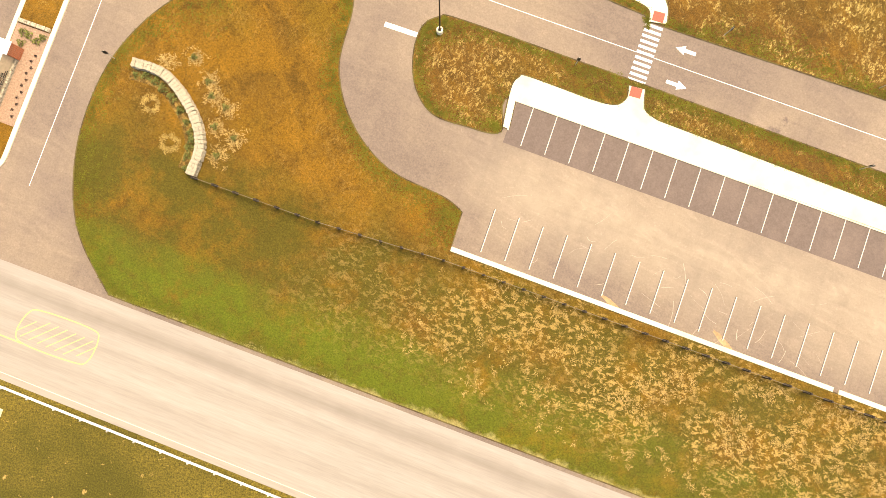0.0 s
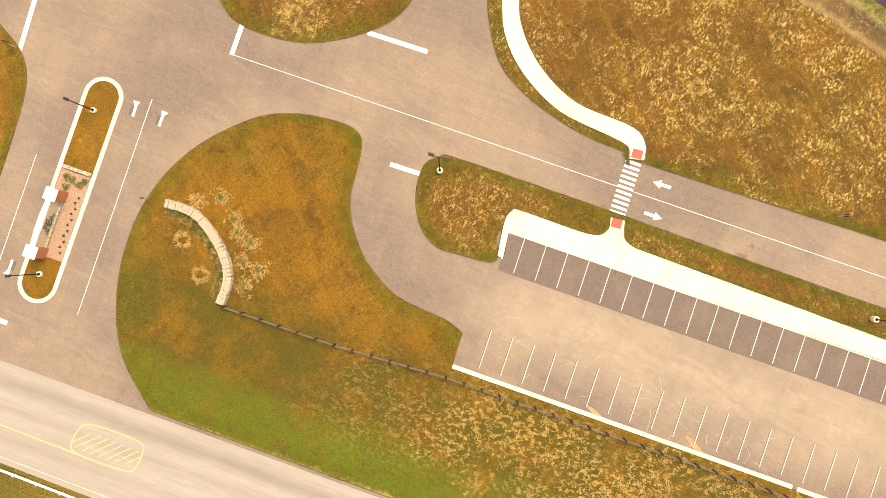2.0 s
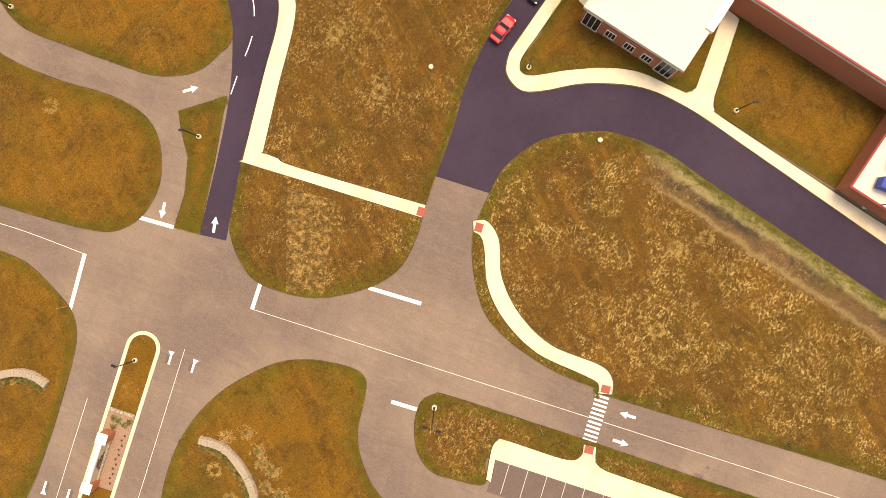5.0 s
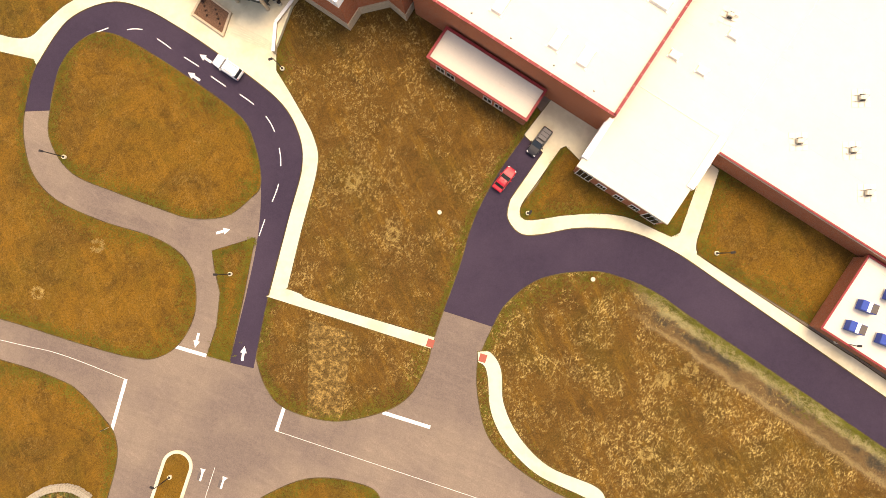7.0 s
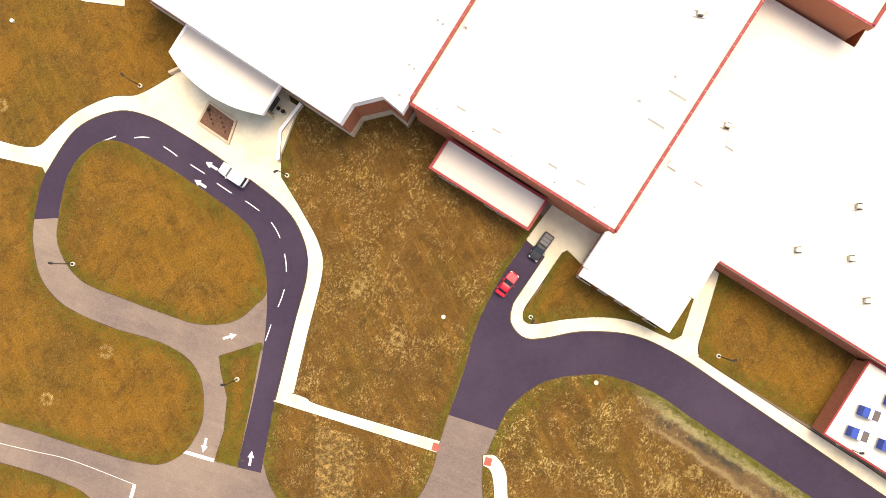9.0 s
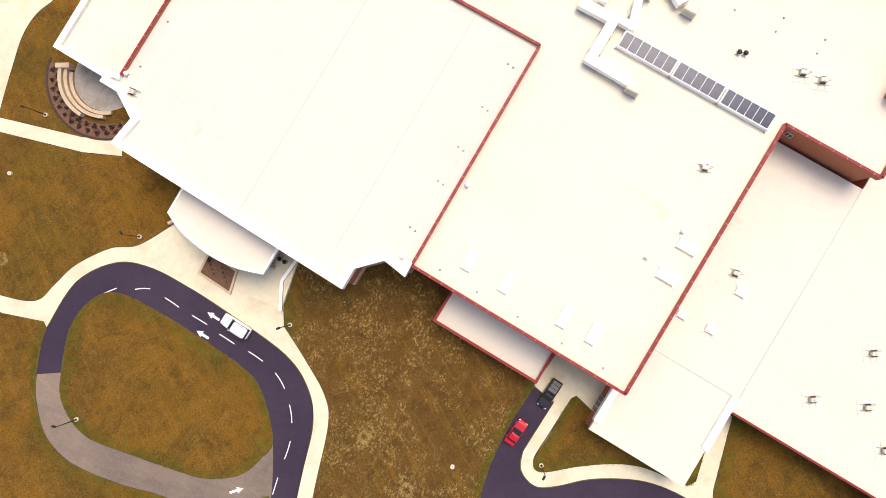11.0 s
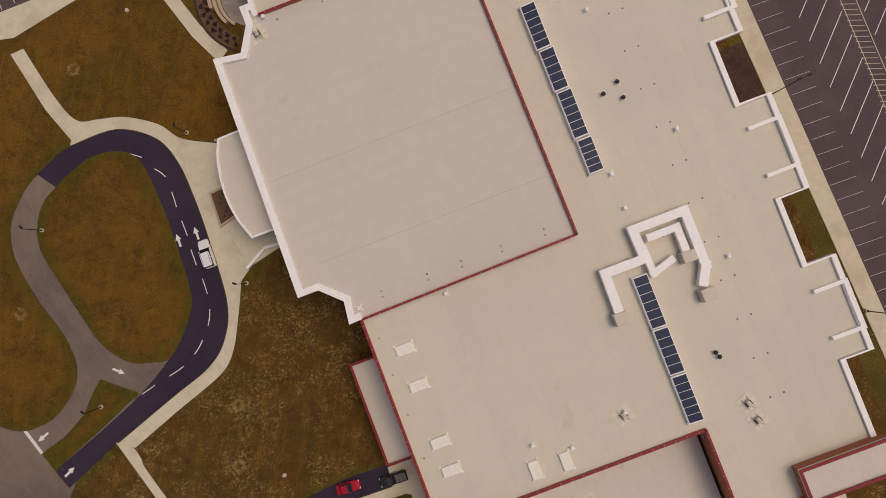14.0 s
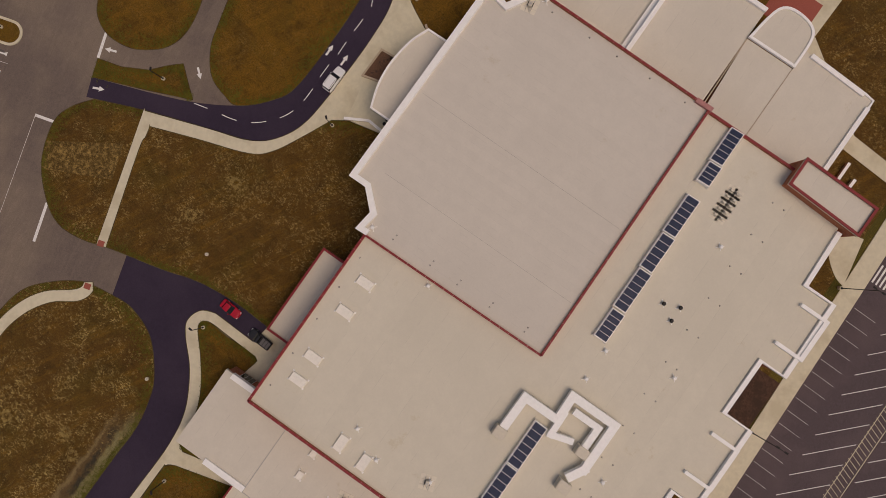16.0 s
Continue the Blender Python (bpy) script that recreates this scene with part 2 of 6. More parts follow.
def south_material():
    """Grass between the drive and the county road: gold at the fence, straw tufts to the east, a green strip at the road."""
    w = turf(Weave("gold to green verge grass", GOLD), (0.094, 0.05, 0.0082), (0.1, 0.076, 0.009), (0.28, 0.17, 0.045), 0.35, 5.0, 0.36)
    x, y = w.sep.outputs[0], w.sep.outputs[1]
    far = w.calc("ADD", w.calc("MULTIPLY_ADD", x, 0.2893, 42.32), y)   # metres north of the road
    wob = w.calc("MULTIPLY_ADD", w.span(w.noisy(0.14, 6), 0.3, 0.7, -1, 1), 2.5, far)
    south = w.span(wob, 20.5, 15.5)
    eastward = w.span(w.calc("MULTIPLY_ADD", w.noisy(0.07), 46.0, x), -16.0, 14.0)
    w.over(w.times(south, w.span(w.noisy(0.2, 8, 0.7), 0.34, 0.54), 0.92), (0.066, 0.055, 0.0075))
    w.over(w.times(w.span(wob, 8.0, 4.0), w.span(w.noisy(0.45, 8, 0.7), 0.3, 0.52), w.span(x, 10.0, -25.0, 0.3, 0.95)), (0.076, 0.094, 0.008))
    w.over(w.times(w.span(far, 4.5, 5.5), w.span(far, 8.0, 7.0), w.span(w.noisy(0.4, 7), 0.4, 0.6, 0.1, 0.5)), (0.08, 0.088, 0.01))
    clump = w.span(w.noisy(1.7, 7, 0.76, (0.8, 1.1, 1), -0.3, bend=0.5), 0.51, 0.56)
    patch = w.span(w.noisy(0.16, 6, shift=21), 0.36, 0.52)
    w.over(w.times(clump, patch, south, eastward, w.span(far, 2.0, 7.0), 0.75), STRAW)
    w.over(w.times(w.span(w.calc("MULTIPLY_ADD", w.noisy(0.5, 8), 3.0, far), 2.3, 1.6), 0.7), (0.3, 0.25, 0.1))
    return w.finish(0.4)


M_SOUTH = south_material()
M_ASPHALT = material("worn grey brown asphalt", (0.166, 0.127, 0.103), grain=0.17, grain_scale=5.0, spread=0.07, scale=1.5, second=(0.226, 0.174, 0.13), big=0.05, amount=0.5,
                     third=(0.136, 0.103, 0.086), third_amount=0.04, third_scale=0.09, bump=0.01, bump_scale=60)
def dusty_asphalt():
    """Pale dirt worked into the aisle of the southern lot, ragged at its edges."""
    nt = M_ASPHALT.node_tree
    n, ln = nt.nodes, nt.links
    b = n["Principled BSDF"]
    tc = n.new("ShaderNodeTexCoord")
    sep = n.new("ShaderNodeSeparateXYZ")
    ln.new(tc.outputs["Object"], sep.inputs[0])
    t = n.new("ShaderNodeTexNoise")
    t.inputs["Scale"].default_value, t.inputs["Detail"].default_value = 0.16, 8
    ln.new(tc.outputs["Object"], t.inputs["Vector"])

    def calc(op, a, c, e=None):
        x = n.new("ShaderNodeMath")
        x.operation = op
        for k, v in enumerate((a, c, e)):
            if v is None:
                continue
            if isinstance(v, (int, float)):
                x.inputs[k].default_value = v
            else:
                ln.new(v, x.inputs[k])
        return x.outputs[0]

    def span(v, lo, hi):
        r = n.new("ShaderNodeMapRange")
        r.inputs["From Min"].default_value, r.inputs["From Max"].default_value = lo, hi
        ln.new(v, r.inputs["Value"])
        return r.outputs[0]

    across = calc("ADD", calc("MULTIPLY_ADD", sep.outputs[0], 0.2815, 14.6), sep.outputs[1])
    off = calc("ABSOLUTE", across, 0.0)
    f = calc("MULTIPLY", span(calc("MULTIPLY_ADD", t.outputs["Fac"], 9.0, off), 12.0, 4.5), span(calc("MULTIPLY_ADD", t.outputs["Fac"], 14.0, sep.outputs[0]), -14.0, -4.0))
    x = n.new("ShaderNodeMix")
    x.data_type = "RGBA"
    t2 = n.new("ShaderNodeTexNoise")
    t2.inputs["Scale"].default_value, t2.inputs["Detail"].default_value, t2.inputs["Roughness"].default_value = 0.5, 12, 0.72
    ln.new(tc.outputs["Object"], t2.inputs["Vector"])
    ln.new(calc("MULTIPLY", f, calc("MULTIPLY_ADD", span(t2.outputs["Fac"], 0.35, 0.62), 0.45, 0.55)), x.inputs[0])
    ln.new(b.inputs["Base Color"].links[0].from_socket, x.inputs[6])
    x.inputs[7].default_value = (0.3, 0.243, 0.182, 1)
    out = x.outputs[2]
    # tyre-polished streaks along and across the drives, and pale warped sweeps of dust
    for scale, long, spin, bend, lo, hi, depth in ((1.3, 0.05, -15.7, 0.0, 0.52, 0.66, -0.06), (1.1, 0.06, 74.0, 0.0, 0.54, 0.68, -0.045), (0.6, 0.25, -30.0, 2.2, 0.53, 0.66, 0.09), (3.5, 1.0, 0.0, 0.0, 0.6, 0.7, 0.12)):
        mp = n.new("ShaderNodeMapping")
        mp.vector_type = "TEXTURE"
        mp.inputs["Scale"].default_value, mp.inputs["Rotation"].default_value[2] = (1 / long, 1, 1), radians(spin)
        ln.new(tc.outputs["Object"], mp.inputs[0])
        tn = n.new("ShaderNodeTexNoise")
        tn.inputs["Scale"].default_value, tn.inputs["Detail"].default_value, tn.inputs["Distortion"].default_value = scale, 6, bend
        ln.new(mp.outputs[0], tn.inputs["Vector"])
        vm = n.new("ShaderNodeVectorMath")
        vm.operation = "SCALE"
        ln.new(out, vm.inputs[0])
        ln.new(calc("MULTIPLY_ADD", span(tn.outputs["Fac"], lo, hi), depth, 1.0), vm.inputs["Scale"])
        out = vm.outputs[0]
    ln.new(out, b.inputs["Base Color"])


dusty_asphalt()
M_BAYS = material("darker bay asphalt", (0.134, 0.102, 0.087), grain=0.12, grain_scale=5.0, spread=0.1, scale=2, second=(0.162, 0.122, 0.102), big=0.12, amount=0.3, bump=0.01, bump_scale=60)
M_LOT = material("dark worn lot asphalt", (0.1, 0.074, 0.076), grain=0.14, grain_scale=5.0, spread=0.1, scale=2, second=(0.12, 0.088, 0.088), big=0.1, amount=0.4, bump=0.01, bump_scale=60)
M_NEW = material("fresh dark asphalt", (0.036, 0.0243, 0.0425), grain=0.15, grain_scale=5.0, spread=0.1, scale=1.2, second=(0.046, 0.0315, 0.051), big=0.08, amount=0.4,
                 bump=0.01, bump_scale=60, rough=0.85)
M_COUNTY = material("pale sun bleached road surface", (0.292, 0.262, 0.228), grain=0.1, grain_scale=5.0, spread=0.07, scale=1.0, second=(0.255, 0.226, 0.194), big=0.1, amount=0.3,
                    bump=0.01, bump_scale=60, stretch=(0.05, 1, 1), spin=radians(-16.6))


def wheel_bands():
    """Darker rubbed bands along the county road where tyres run."""
    nt = M_COUNTY.node_tree
    n, ln = nt.nodes, nt.links
    b = n["Principled BSDF"]
    tc = n.new("ShaderNodeTexCoord")
    sep = n.new("ShaderNodeSeparateXYZ")
    ln.new(tc.outputs["Object"], sep.inputs[0])
    t = n.new("ShaderNodeTexNoise")
    t.inputs["Scale"].default_value, t.inputs["Detail"].default_value = 0.35, 5
    ln.new(tc.outputs["Object"], t.inputs["Vector"])
    m1 = n.new("ShaderNodeMath")
    m1.operation = "MULTIPLY_ADD"
    m1.inputs[1].default_value, m1.inputs[2].default_value = 0.2893, 42.32
    ln.new(sep.outputs[0], m1.inputs[0])
    m2 = n.new("ShaderNodeMath")
    ln.new(m1.outputs[0], m2.inputs[0])
    ln.new(sep.outputs[1], m2.inputs[1])
    out = b.inputs["Base Color"].links[0].from_socket
    for at, half, depth in ((-2.6, 1.3, 0.6), (-5.6, 0.9, 0.3), (-9.3, 0.9, 0.25)):
        a = n.new("ShaderNodeMath")
        a.inputs[1].default_value = -at
        ln.new(m2.outputs[0], a.inputs[0])
        c = n.new("ShaderNodeMath")
        c.operation = "ABSOLUTE"
        ln.new(a.outputs[0], c.inputs[0])
        e = n.new("ShaderNodeMath")
        e.operation = "MULTIPLY_ADD"
        e.inputs[1].default_value = 1.2
        ln.new(t.outputs["Fac"], e.inputs[0])
        ln.new(c.outputs[0], e.inputs[2])
        r = n.new("ShaderNodeMapRange")
        r.inputs["From Min"].default_value, r.inputs["From Max"].default_value, r.inputs["To Max"].default_value = half + 0.9, 0.5, depth
        ln.new(e.outputs[0], r.inputs["Value"])
        x = n.new("ShaderNodeMix")
        x.data_type = "RGBA"
        ln.new(r.outputs[0], x.inputs[0])
        ln.new(out, x.inputs[6])
        x.inputs[7].default_value = (0.165, 0.132, 0.108, 1)
        out = x.outputs[2]
    ln.new(out, b.inputs["Base Color"])


wheel_bands()
M_CONCRETE = material("pale concrete", (0.68, 0.615, 0.44), spread=0.06, scale=1.2, second=(0.59, 0.52, 0.355), big=0.2, amount=0.3, bump=0.004, bump_scale=50)
M_PAINT = material("white road paint", (0.82, 0.8, 0.74), 0.7, spread=0.07, scale=3, second=(0.55, 0.5, 0.43), big=1.5, amount=0.15)
M_OLDPAINT = material("worn white bay paint", (0.56, 0.53, 0.47), 0.8, spread=0.2, scale=4)
M_YELLOW = material("faded yellow road paint", (0.5, 0.41, 0.16), 0.7, spread=0.15, scale=3)
M_RED_PAD = material("brick red tactile paving", (0.36, 0.1, 0.07), spread=0.15, scale=8)
M_ROOF = membrane_material("grey white roofing membrane", (0.66, 0.606, 0.515), 1.22, 0, 0.07)
M_ROOF2 = membrane_material("cream roofing membrane", (0.695, 0.64, 0.51), 3.0, 1, 0.1)
M_ROOF3 = membrane_material("cream roofing membrane in cross strips", (0.69, 0.632, 0.52), 3.0, 1, 0.12)
M_COPING = material("white metal coping", (0.95, 0.93, 0.875), 0.45, spread=0.04, scale=1)
M_REDCOP = material("dark red metal coping", (0.26, 0.03, 0.032), 0.5, spread=0.12, scale=3)
M_SPLICE = material("faded red splice plate", (0.46, 0.2, 0.18), 0.5, spread=0.15, scale=2)
M_BRICK = brick_material("red brick", (0.46, 0.135, 0.055), (0.42, 0.225, 0.15))
M_STONEBAND = material("tan cast stone", (0.52, 0.41, 0.28), spread=0.12, scale=3)
M_STONE = material("pale dry laid limestone", (0.42, 0.365, 0.27), spread=0.4, scale=3, second=(0.2, 0.17, 0.12), big=4, amount=0.4, bump=0.03, bump_scale=14)
M_GLASS = material("dark window glass", (0.02, 0.025, 0.03), 0.06)
M_GLASS.node_tree.nodes["Principled BSDF"].inputs["Specular IOR Level"].default_value = 0.6
M_PANEL = material("deep blue solar glass", (0.026, 0.037, 0.075), 0.2, spread=0.15, scale=0.8)
M_PANEL.node_tree.nodes["Principled BSDF"].inputs["Specular IOR Level"].default_value = 0.5
M_DUCT = material("bright galvanised duct", (0.96, 0.95, 0.9), 0.45, spread=0.04, scale=2, bump=0.01, bump_scale=3)
M_METAL = material("dull galvanised steel", (0.5, 0.48, 0.43), 0.5, 0.4, spread=0.15, scale=4)
M_BLACK = material("black painted steel", (0.02, 0.017, 0.016), 0.5)
M_DARKWOOD = material("black stained timber", (0.035, 0.026, 0.02), 0.8, spread=0.4, scale=6)
M_MULCH = material("brown bark mulch", (0.16, 0.085, 0.05), spread=0.4, scale=6, bump=0.05, bump_scale=20)
M_PINKMULCH = material("reddish planting gravel", (0.3, 0.2, 0.14), spread=0.25, scale=5, bump=0.03, bump_scale=20)
M_SHRUB = material("grey green shrub leaves", (0.16, 0.17, 0.045), 0.7, spread=0.4, scale=5)
M_SHRUB2 = material("dark dry shrub twigs", (0.06, 0.035, 0.03), 0.8, spread=0.4, scale=5)
M_RUBBER = material("tyre rubber", (0.02, 0.02, 0.02), 0.85)
M_RIM = material("silver alloy", (0.55, 0.55, 0.56), 0.3, 0.8)
M_WHITECAR = material("white car paint", (0.82, 0.82, 0.8), 0.25)
M_REDCAR = material("crimson car paint", (0.42, 0.012, 0.03), 0.25)
M_BLACKCAR = material("black car paint", (0.03, 0.03, 0.034), 0.25)
M_BLUECAR = material("bright blue car paint", (0.01, 0.06, 0.5), 0.25)
M_LIGHTS = material("red lamp lens", (0.35, 0.01, 0.01), 0.2)
M_HEAD = material("clear lamp lens", (0.7, 0.72, 0.72), 0.15)
M_BLUE = material("blue unit casing", (0.03, 0.07, 0.32), 0.5)
M_SIGN = material("green sign face", (0.02, 0.16, 0.06), 0.5)
M_RUST = material("orange rust stain", (0.38, 0.235, 0.125), spread=0.3, scale=1.5)
M_DUST = material("pale scraped dust", (0.36, 0.3, 0.235), spread=0.3, scale=1.0)
M_SEAL = material("dark joint sealant", (0.12, 0.1, 0.085), 0.8)


# ---- shaping ----
def mesh(name, verts, faces):
    me = bpy.data.meshes.new(name)
    me.from_pydata(verts, [], faces)
    me.validate()
    return me


def obj(name, me, mat, parent=None, label=""):
    ob = new(name, me)
    if not me.materials:
        me.materials.append(mat)
    if parent is not None:
        ob.parent = parent
    if label:
        ob["label"] = label
    return ob


def part(name, bm, mat, parent=None, label=""):
    me = bpy.data.meshes.new(name)
    bmesh.ops.recalc_face_normals(bm, faces=bm.faces)
    bm.to_mesh(me)
    bm.free()
    return obj(name, me, mat, parent, label)


def empty(name, m, parent=None):
    e = new(name)
    e.matrix_world = m
    e.empty_display_size = 0.3
    if parent is not None:
        e.parent = parent
    return e


def curve(pts, closed=True, steps=6):
    """A smooth line through the points."""
    n, out = len(pts), []
    for i in range(n if closed else n - 1):
        p = [Vector(pts[(i + k) % n] if closed else pts[min(max(i + k, 0), n - 1)]) for k in (-1, 0, 1, 2)]
        for s in range(steps):
            t = s / steps
            out.append(0.5 * (2 * p[1] + (p[2] - p[0]) * t + (2 * p[0] - 5 * p[1] + 4 * p[2] - p[3]) * t * t
                              + (3 * p[1] - p[0] - 3 * p[2] + p[3]) * t ** 3))
    if not closed:
        out.append(Vector(pts[-1]))
    return [(v.x, v.y) for v in out]


def area2(pts):
    return sum(pts[i - 1][0] * pts[i][1] - pts[i][0] * pts[i - 1][1] for i in range(len(pts)))


def slab_mesh(name, pts, z0, z1):
    pts = [p for i, p in enumerate(pts) if (Vector(p) - Vector(pts[i - 1])).length > 1e-4]
    if area2(pts) < 0:
        pts = pts[::-1]
    n = len(pts)
    v = [(x, y, z0) for x, y in pts] + [(x, y, z1) for x, y in pts]
    f = [tuple(range(n, 2 * n)), tuple(range(n - 1, -1, -1))] + [(i, (i + 1) % n, n + (i + 1) % n, n + i) for i in range(n)]
    return mesh(name, v, f)


def slab(name, pts, z0, z1, mat, parent=None, label=""):
    return obj(name, slab_mesh(name, pts, z0, z1), mat, parent, label)


def inset(pts, d):
    """The outline moved inwards by d (outwards if negative)."""
    if area2(pts) < 0:
        pts = pts[::-1]
    n, out = len(pts), []
    for i in range(n):
        a, p, c = Vector(pts[i - 1]), Vector(pts[i]), Vector(pts[(i + 1) % n])
        e, g = (p - a).normalized(), (c - p).normalized()
        n1, n2 = Vector((-e.y, e.x)), Vector((-g.y, g.x))
        k = 1 + n1.dot(n2)
        q = p + (n1 + n2) * (d / max(k, 0.25))
        out.append((q.x, q.y))
    return out


def ring(name, pts, width, z0, z1, mat, parent=None, label=""):
    """A band of given width inside an outline: kerbs, copings, rims."""
    if area2(pts) < 0:
        pts = pts[::-1]
    q = inset(pts, width)
    n = len(pts)
    v = [(x, y, z) for z in (z0, z1) for r in (pts, q) for x, y in r]
    f = []
    for i in range(n):
        j = (i + 1) % n
        f += [(2 * n + i, 2 * n + j, 3 * n + j, 3 * n + i), (i, j, 2 * n + j, 2 * n + i), (n + j, n + i, 3 * n + i, 3 * n + j), (j, i, n + i, n + j)]
    return obj(name, mesh(name, v, f), mat, parent, label)


def band(pts, width):
    """The outline of a strip of that width along an open line."""
    l, r = [], []
    for i, p in enumerate(pts):
        a, c = Vector(pts[max(i - 1, 0)]), Vector(pts[min(i + 1, len(pts) - 1)])
        d = (c - a).normalized()
        nn = Vector((-d.y, d.x)) * width / 2
        l.append(tuple(Vector(p) + nn))
        r.append(tuple(Vector(p) - nn))
    return l + r[::-1]


def box(bm, x0, y0, z0, x1, y1, z1, bevel=0.0):
    r = bmesh.ops.create_cube(bm, size=1.0, matrix=Matrix.Translation(((x0 + x1) / 2, (y0 + y1) / 2, (z0 + z1) / 2))
                              @ Matrix.Diagonal((x1 - x0, y1 - y0, z1 - z0, 1)))
    if bevel:
        es = {e for v in r["verts"] for e in v.link_edges}
        bmesh.ops.bevel(bm, geom=list(es), offset=bevel, segments=1, affect="EDGES")
    return bm


def rod(bm, a, b, r0, r1=None, seg=8):
    a, b = Vector(a), Vector(b)
    q = (b - a).to_track_quat("Z", "Y").to_matrix().to_4x4()
    bmesh.ops.create_cone(bm, cap_ends=True, segments=seg, radius1=r0, radius2=r0 if r1 is None else r1, depth=(b - a).length,
                          matrix=Matrix.Translation((a + b) / 2) @ q)
    return bm


def structure(ob, label, category):
    return tagged(ob, label, category, kind="structure")


# ---- ground and roads ----
def sheet():
    """One ground sheet to the horizon, finer near the school."""
    xs = [-2500, -1200, -600, -350, -220, -120, -60, 0, 60, 120, 220, 350, 600, 1200, 2500]
    v = [(x, y, 0) for y in xs for x in xs]
    k = len(xs)
    f = [(j * k + i, j * k + i + 1, (j + 1) * k + i + 1, (j + 1) * k + i) for j in range(k - 1) for i in range(k - 1)]
    return obj("ground", mesh("ground", v, f), M_FIELD)


structure(sheet(), "dry summer grassland with green and straw patches", "ground")


def county_edge(x, south=False):
    return -35.95 - 0.307 * (x + 65.5) if south else -23.0 - 0.2893 * (x + 66.8)


XS = (-400, -200, -66, 0, 200, 400)
county = slab("county_road", [(x, county_edge(x)) for x in XS] + [(x, county_edge(x, True)) for x in XS[::-1]], -0.2, 0.03, M_COUNTY)
structure(county, "pale sun-bleached two-lane county road", "road")

drive = slab("campus_drive", [(-170, county_edge(-170) - 0.3), (95, county_edge(95) - 0.3), (95, 15), (45, 38), (18, 56), (-8, 72), (-47, 92), (-96, 92), (-170, 70)],
             -0.2, 0.045, M_ASPHALT)
structure(drive, "worn grey-brown asphalt drives and parking lot", "road")

LOOP_OUT = [(-90.2, 65.5), (-88.7, 73), (-84.1, 80.2), (-77.7, 83.3), (-72.1, 82.6), (-66, 79.6), (-59.2, 75.4), (-50.1, 69.0), (-46.4, 63.8), (-45.5, 58.2), (-47.2, 50.3), (-49.8, 38), (-51.7, 26.8)]
LOOP_IN = [(-53.4, 38.1), (-52.0, 47.1), (-51.9, 55.5), (-53.2, 61.6), (-56.4, 66.5), (-68.3, 74.2), (-76.6, 78.3), (-81.2, 77.5), (-84.8, 73), (-86.1, 65.8)]
loop = slab("bus_loop_road", curve(LOOP_OUT, False) + [(-55.5, 27.5)] + curve(LOOP_IN, False), 0.0, 0.06, M_NEW)
structure(loop, "fresh dark asphalt bus loop in front of the school", "road")

EAST_N = [(-13.1, 54.4), (-13.4, 51.6), (-11.4, 49.3), (-8.2, 49.3), (-2.4, 50.5), (5.2, 50.2), (11.9, 47.5), (20, 42.4), (42.2, 28), (75, 6.5)]
EAST_S = [(75, -1.5), (42.3, 20.3), (16.3, 36.6), (9.5, 41), (4.6, 43), (-0.4, 43.9), (-8, 42.5), (-13.0, 38.6), (-15.1, 34.8)]
WEST_EDGE = [(-22.7, 36.9), (-20.5, 43.9), (-18.7, 50.8), (-15.5, 57.8), (-11.4, 64.2)]
east = slab("service_drive", curve(WEST_EDGE, False) + [(-8.4, 61.8)] + curve(EAST_N, False) + curve(EAST_S, False), 0.0, 0.06, M_NEW)
structure(east, "fresh dark asphalt service drive beside the school", "road")

bays = slab("bay_paving", [(-12.6, -2.1), (80, -28.0), (80, -33.0), (-13.9, -6.7)], 0.0, 0.052, M_BAYS)
structure(bays, "darker sealed asphalt under the parking bays", "road")


EDGES = []   # lawn outlines, where the grass stays greener


def lawn(pts, mat, label, smooth=True, z=0.09):
    line = curve(pts) if smooth else pts
    EDGES.append([Vector((p[0], p[1])) for p in line])
    return structure(slab("lawn", line, -0.1, z, mat), label, "lawn")


lawn([(-91.6, 26.2), (-82.3, 23.6), (-78.9, 21.8), (-75.1, 18.2), (-73.0, 15.4), (-72.5, 11.4), (-74.1, 4), (-76.2, -3.6), (-79.0, -11.0), (-83.6, -17.4),
      (-90, -16.6), (-170, 6.6), (-170, 42), (-120, 31.8)], M_LAWN, "golden dry mown lawn west of the entrance")
S1 = curve([(-54.6, -26.3), (-58.3, -20.4), (-59.6, -14.5), (-59.2, -7.8), (-56.7, -0.6), (-51.8, 5.4), (-44.8, 9.6), (-39.5, 10.6), (-34.1, 9.9), (-31.6, 8.6),
            (-31.3, 6.2), (-32.2, 0.1), (-30.3, -5.8), (-26, -10.5), (-19.8, -13.1), (-17.7, -14.6)], False)
lawn(S1 + [(-18.7, -18.9), (23, -30.7), (95, -51.4), (95, county_edge(95) + 0.2), (20, county_edge(20) + 0.2), (-30, county_edge(-30) + 0.2)], M_SOUTH,
     "golden lawn turning to green verge and straw tufts at the road", False)
lawn(curve([(80, -25.6), (32, -12.3), (-1, -3), (-13.2, -1.6), (-14.2, -5.6), (-18.3, -5.2), (-21.7, -4.2), (-23.7, -1.6), (-24.3, 2), (-23.6, 5.2), (-21.8, 6.5), (-19.5, 6.4),
            (-6.8, 2.9), (0, 1), (32, -8.2), (80, -21)], False), M_LAWN2, "dry tufted grass strip beside the parking bays", False)
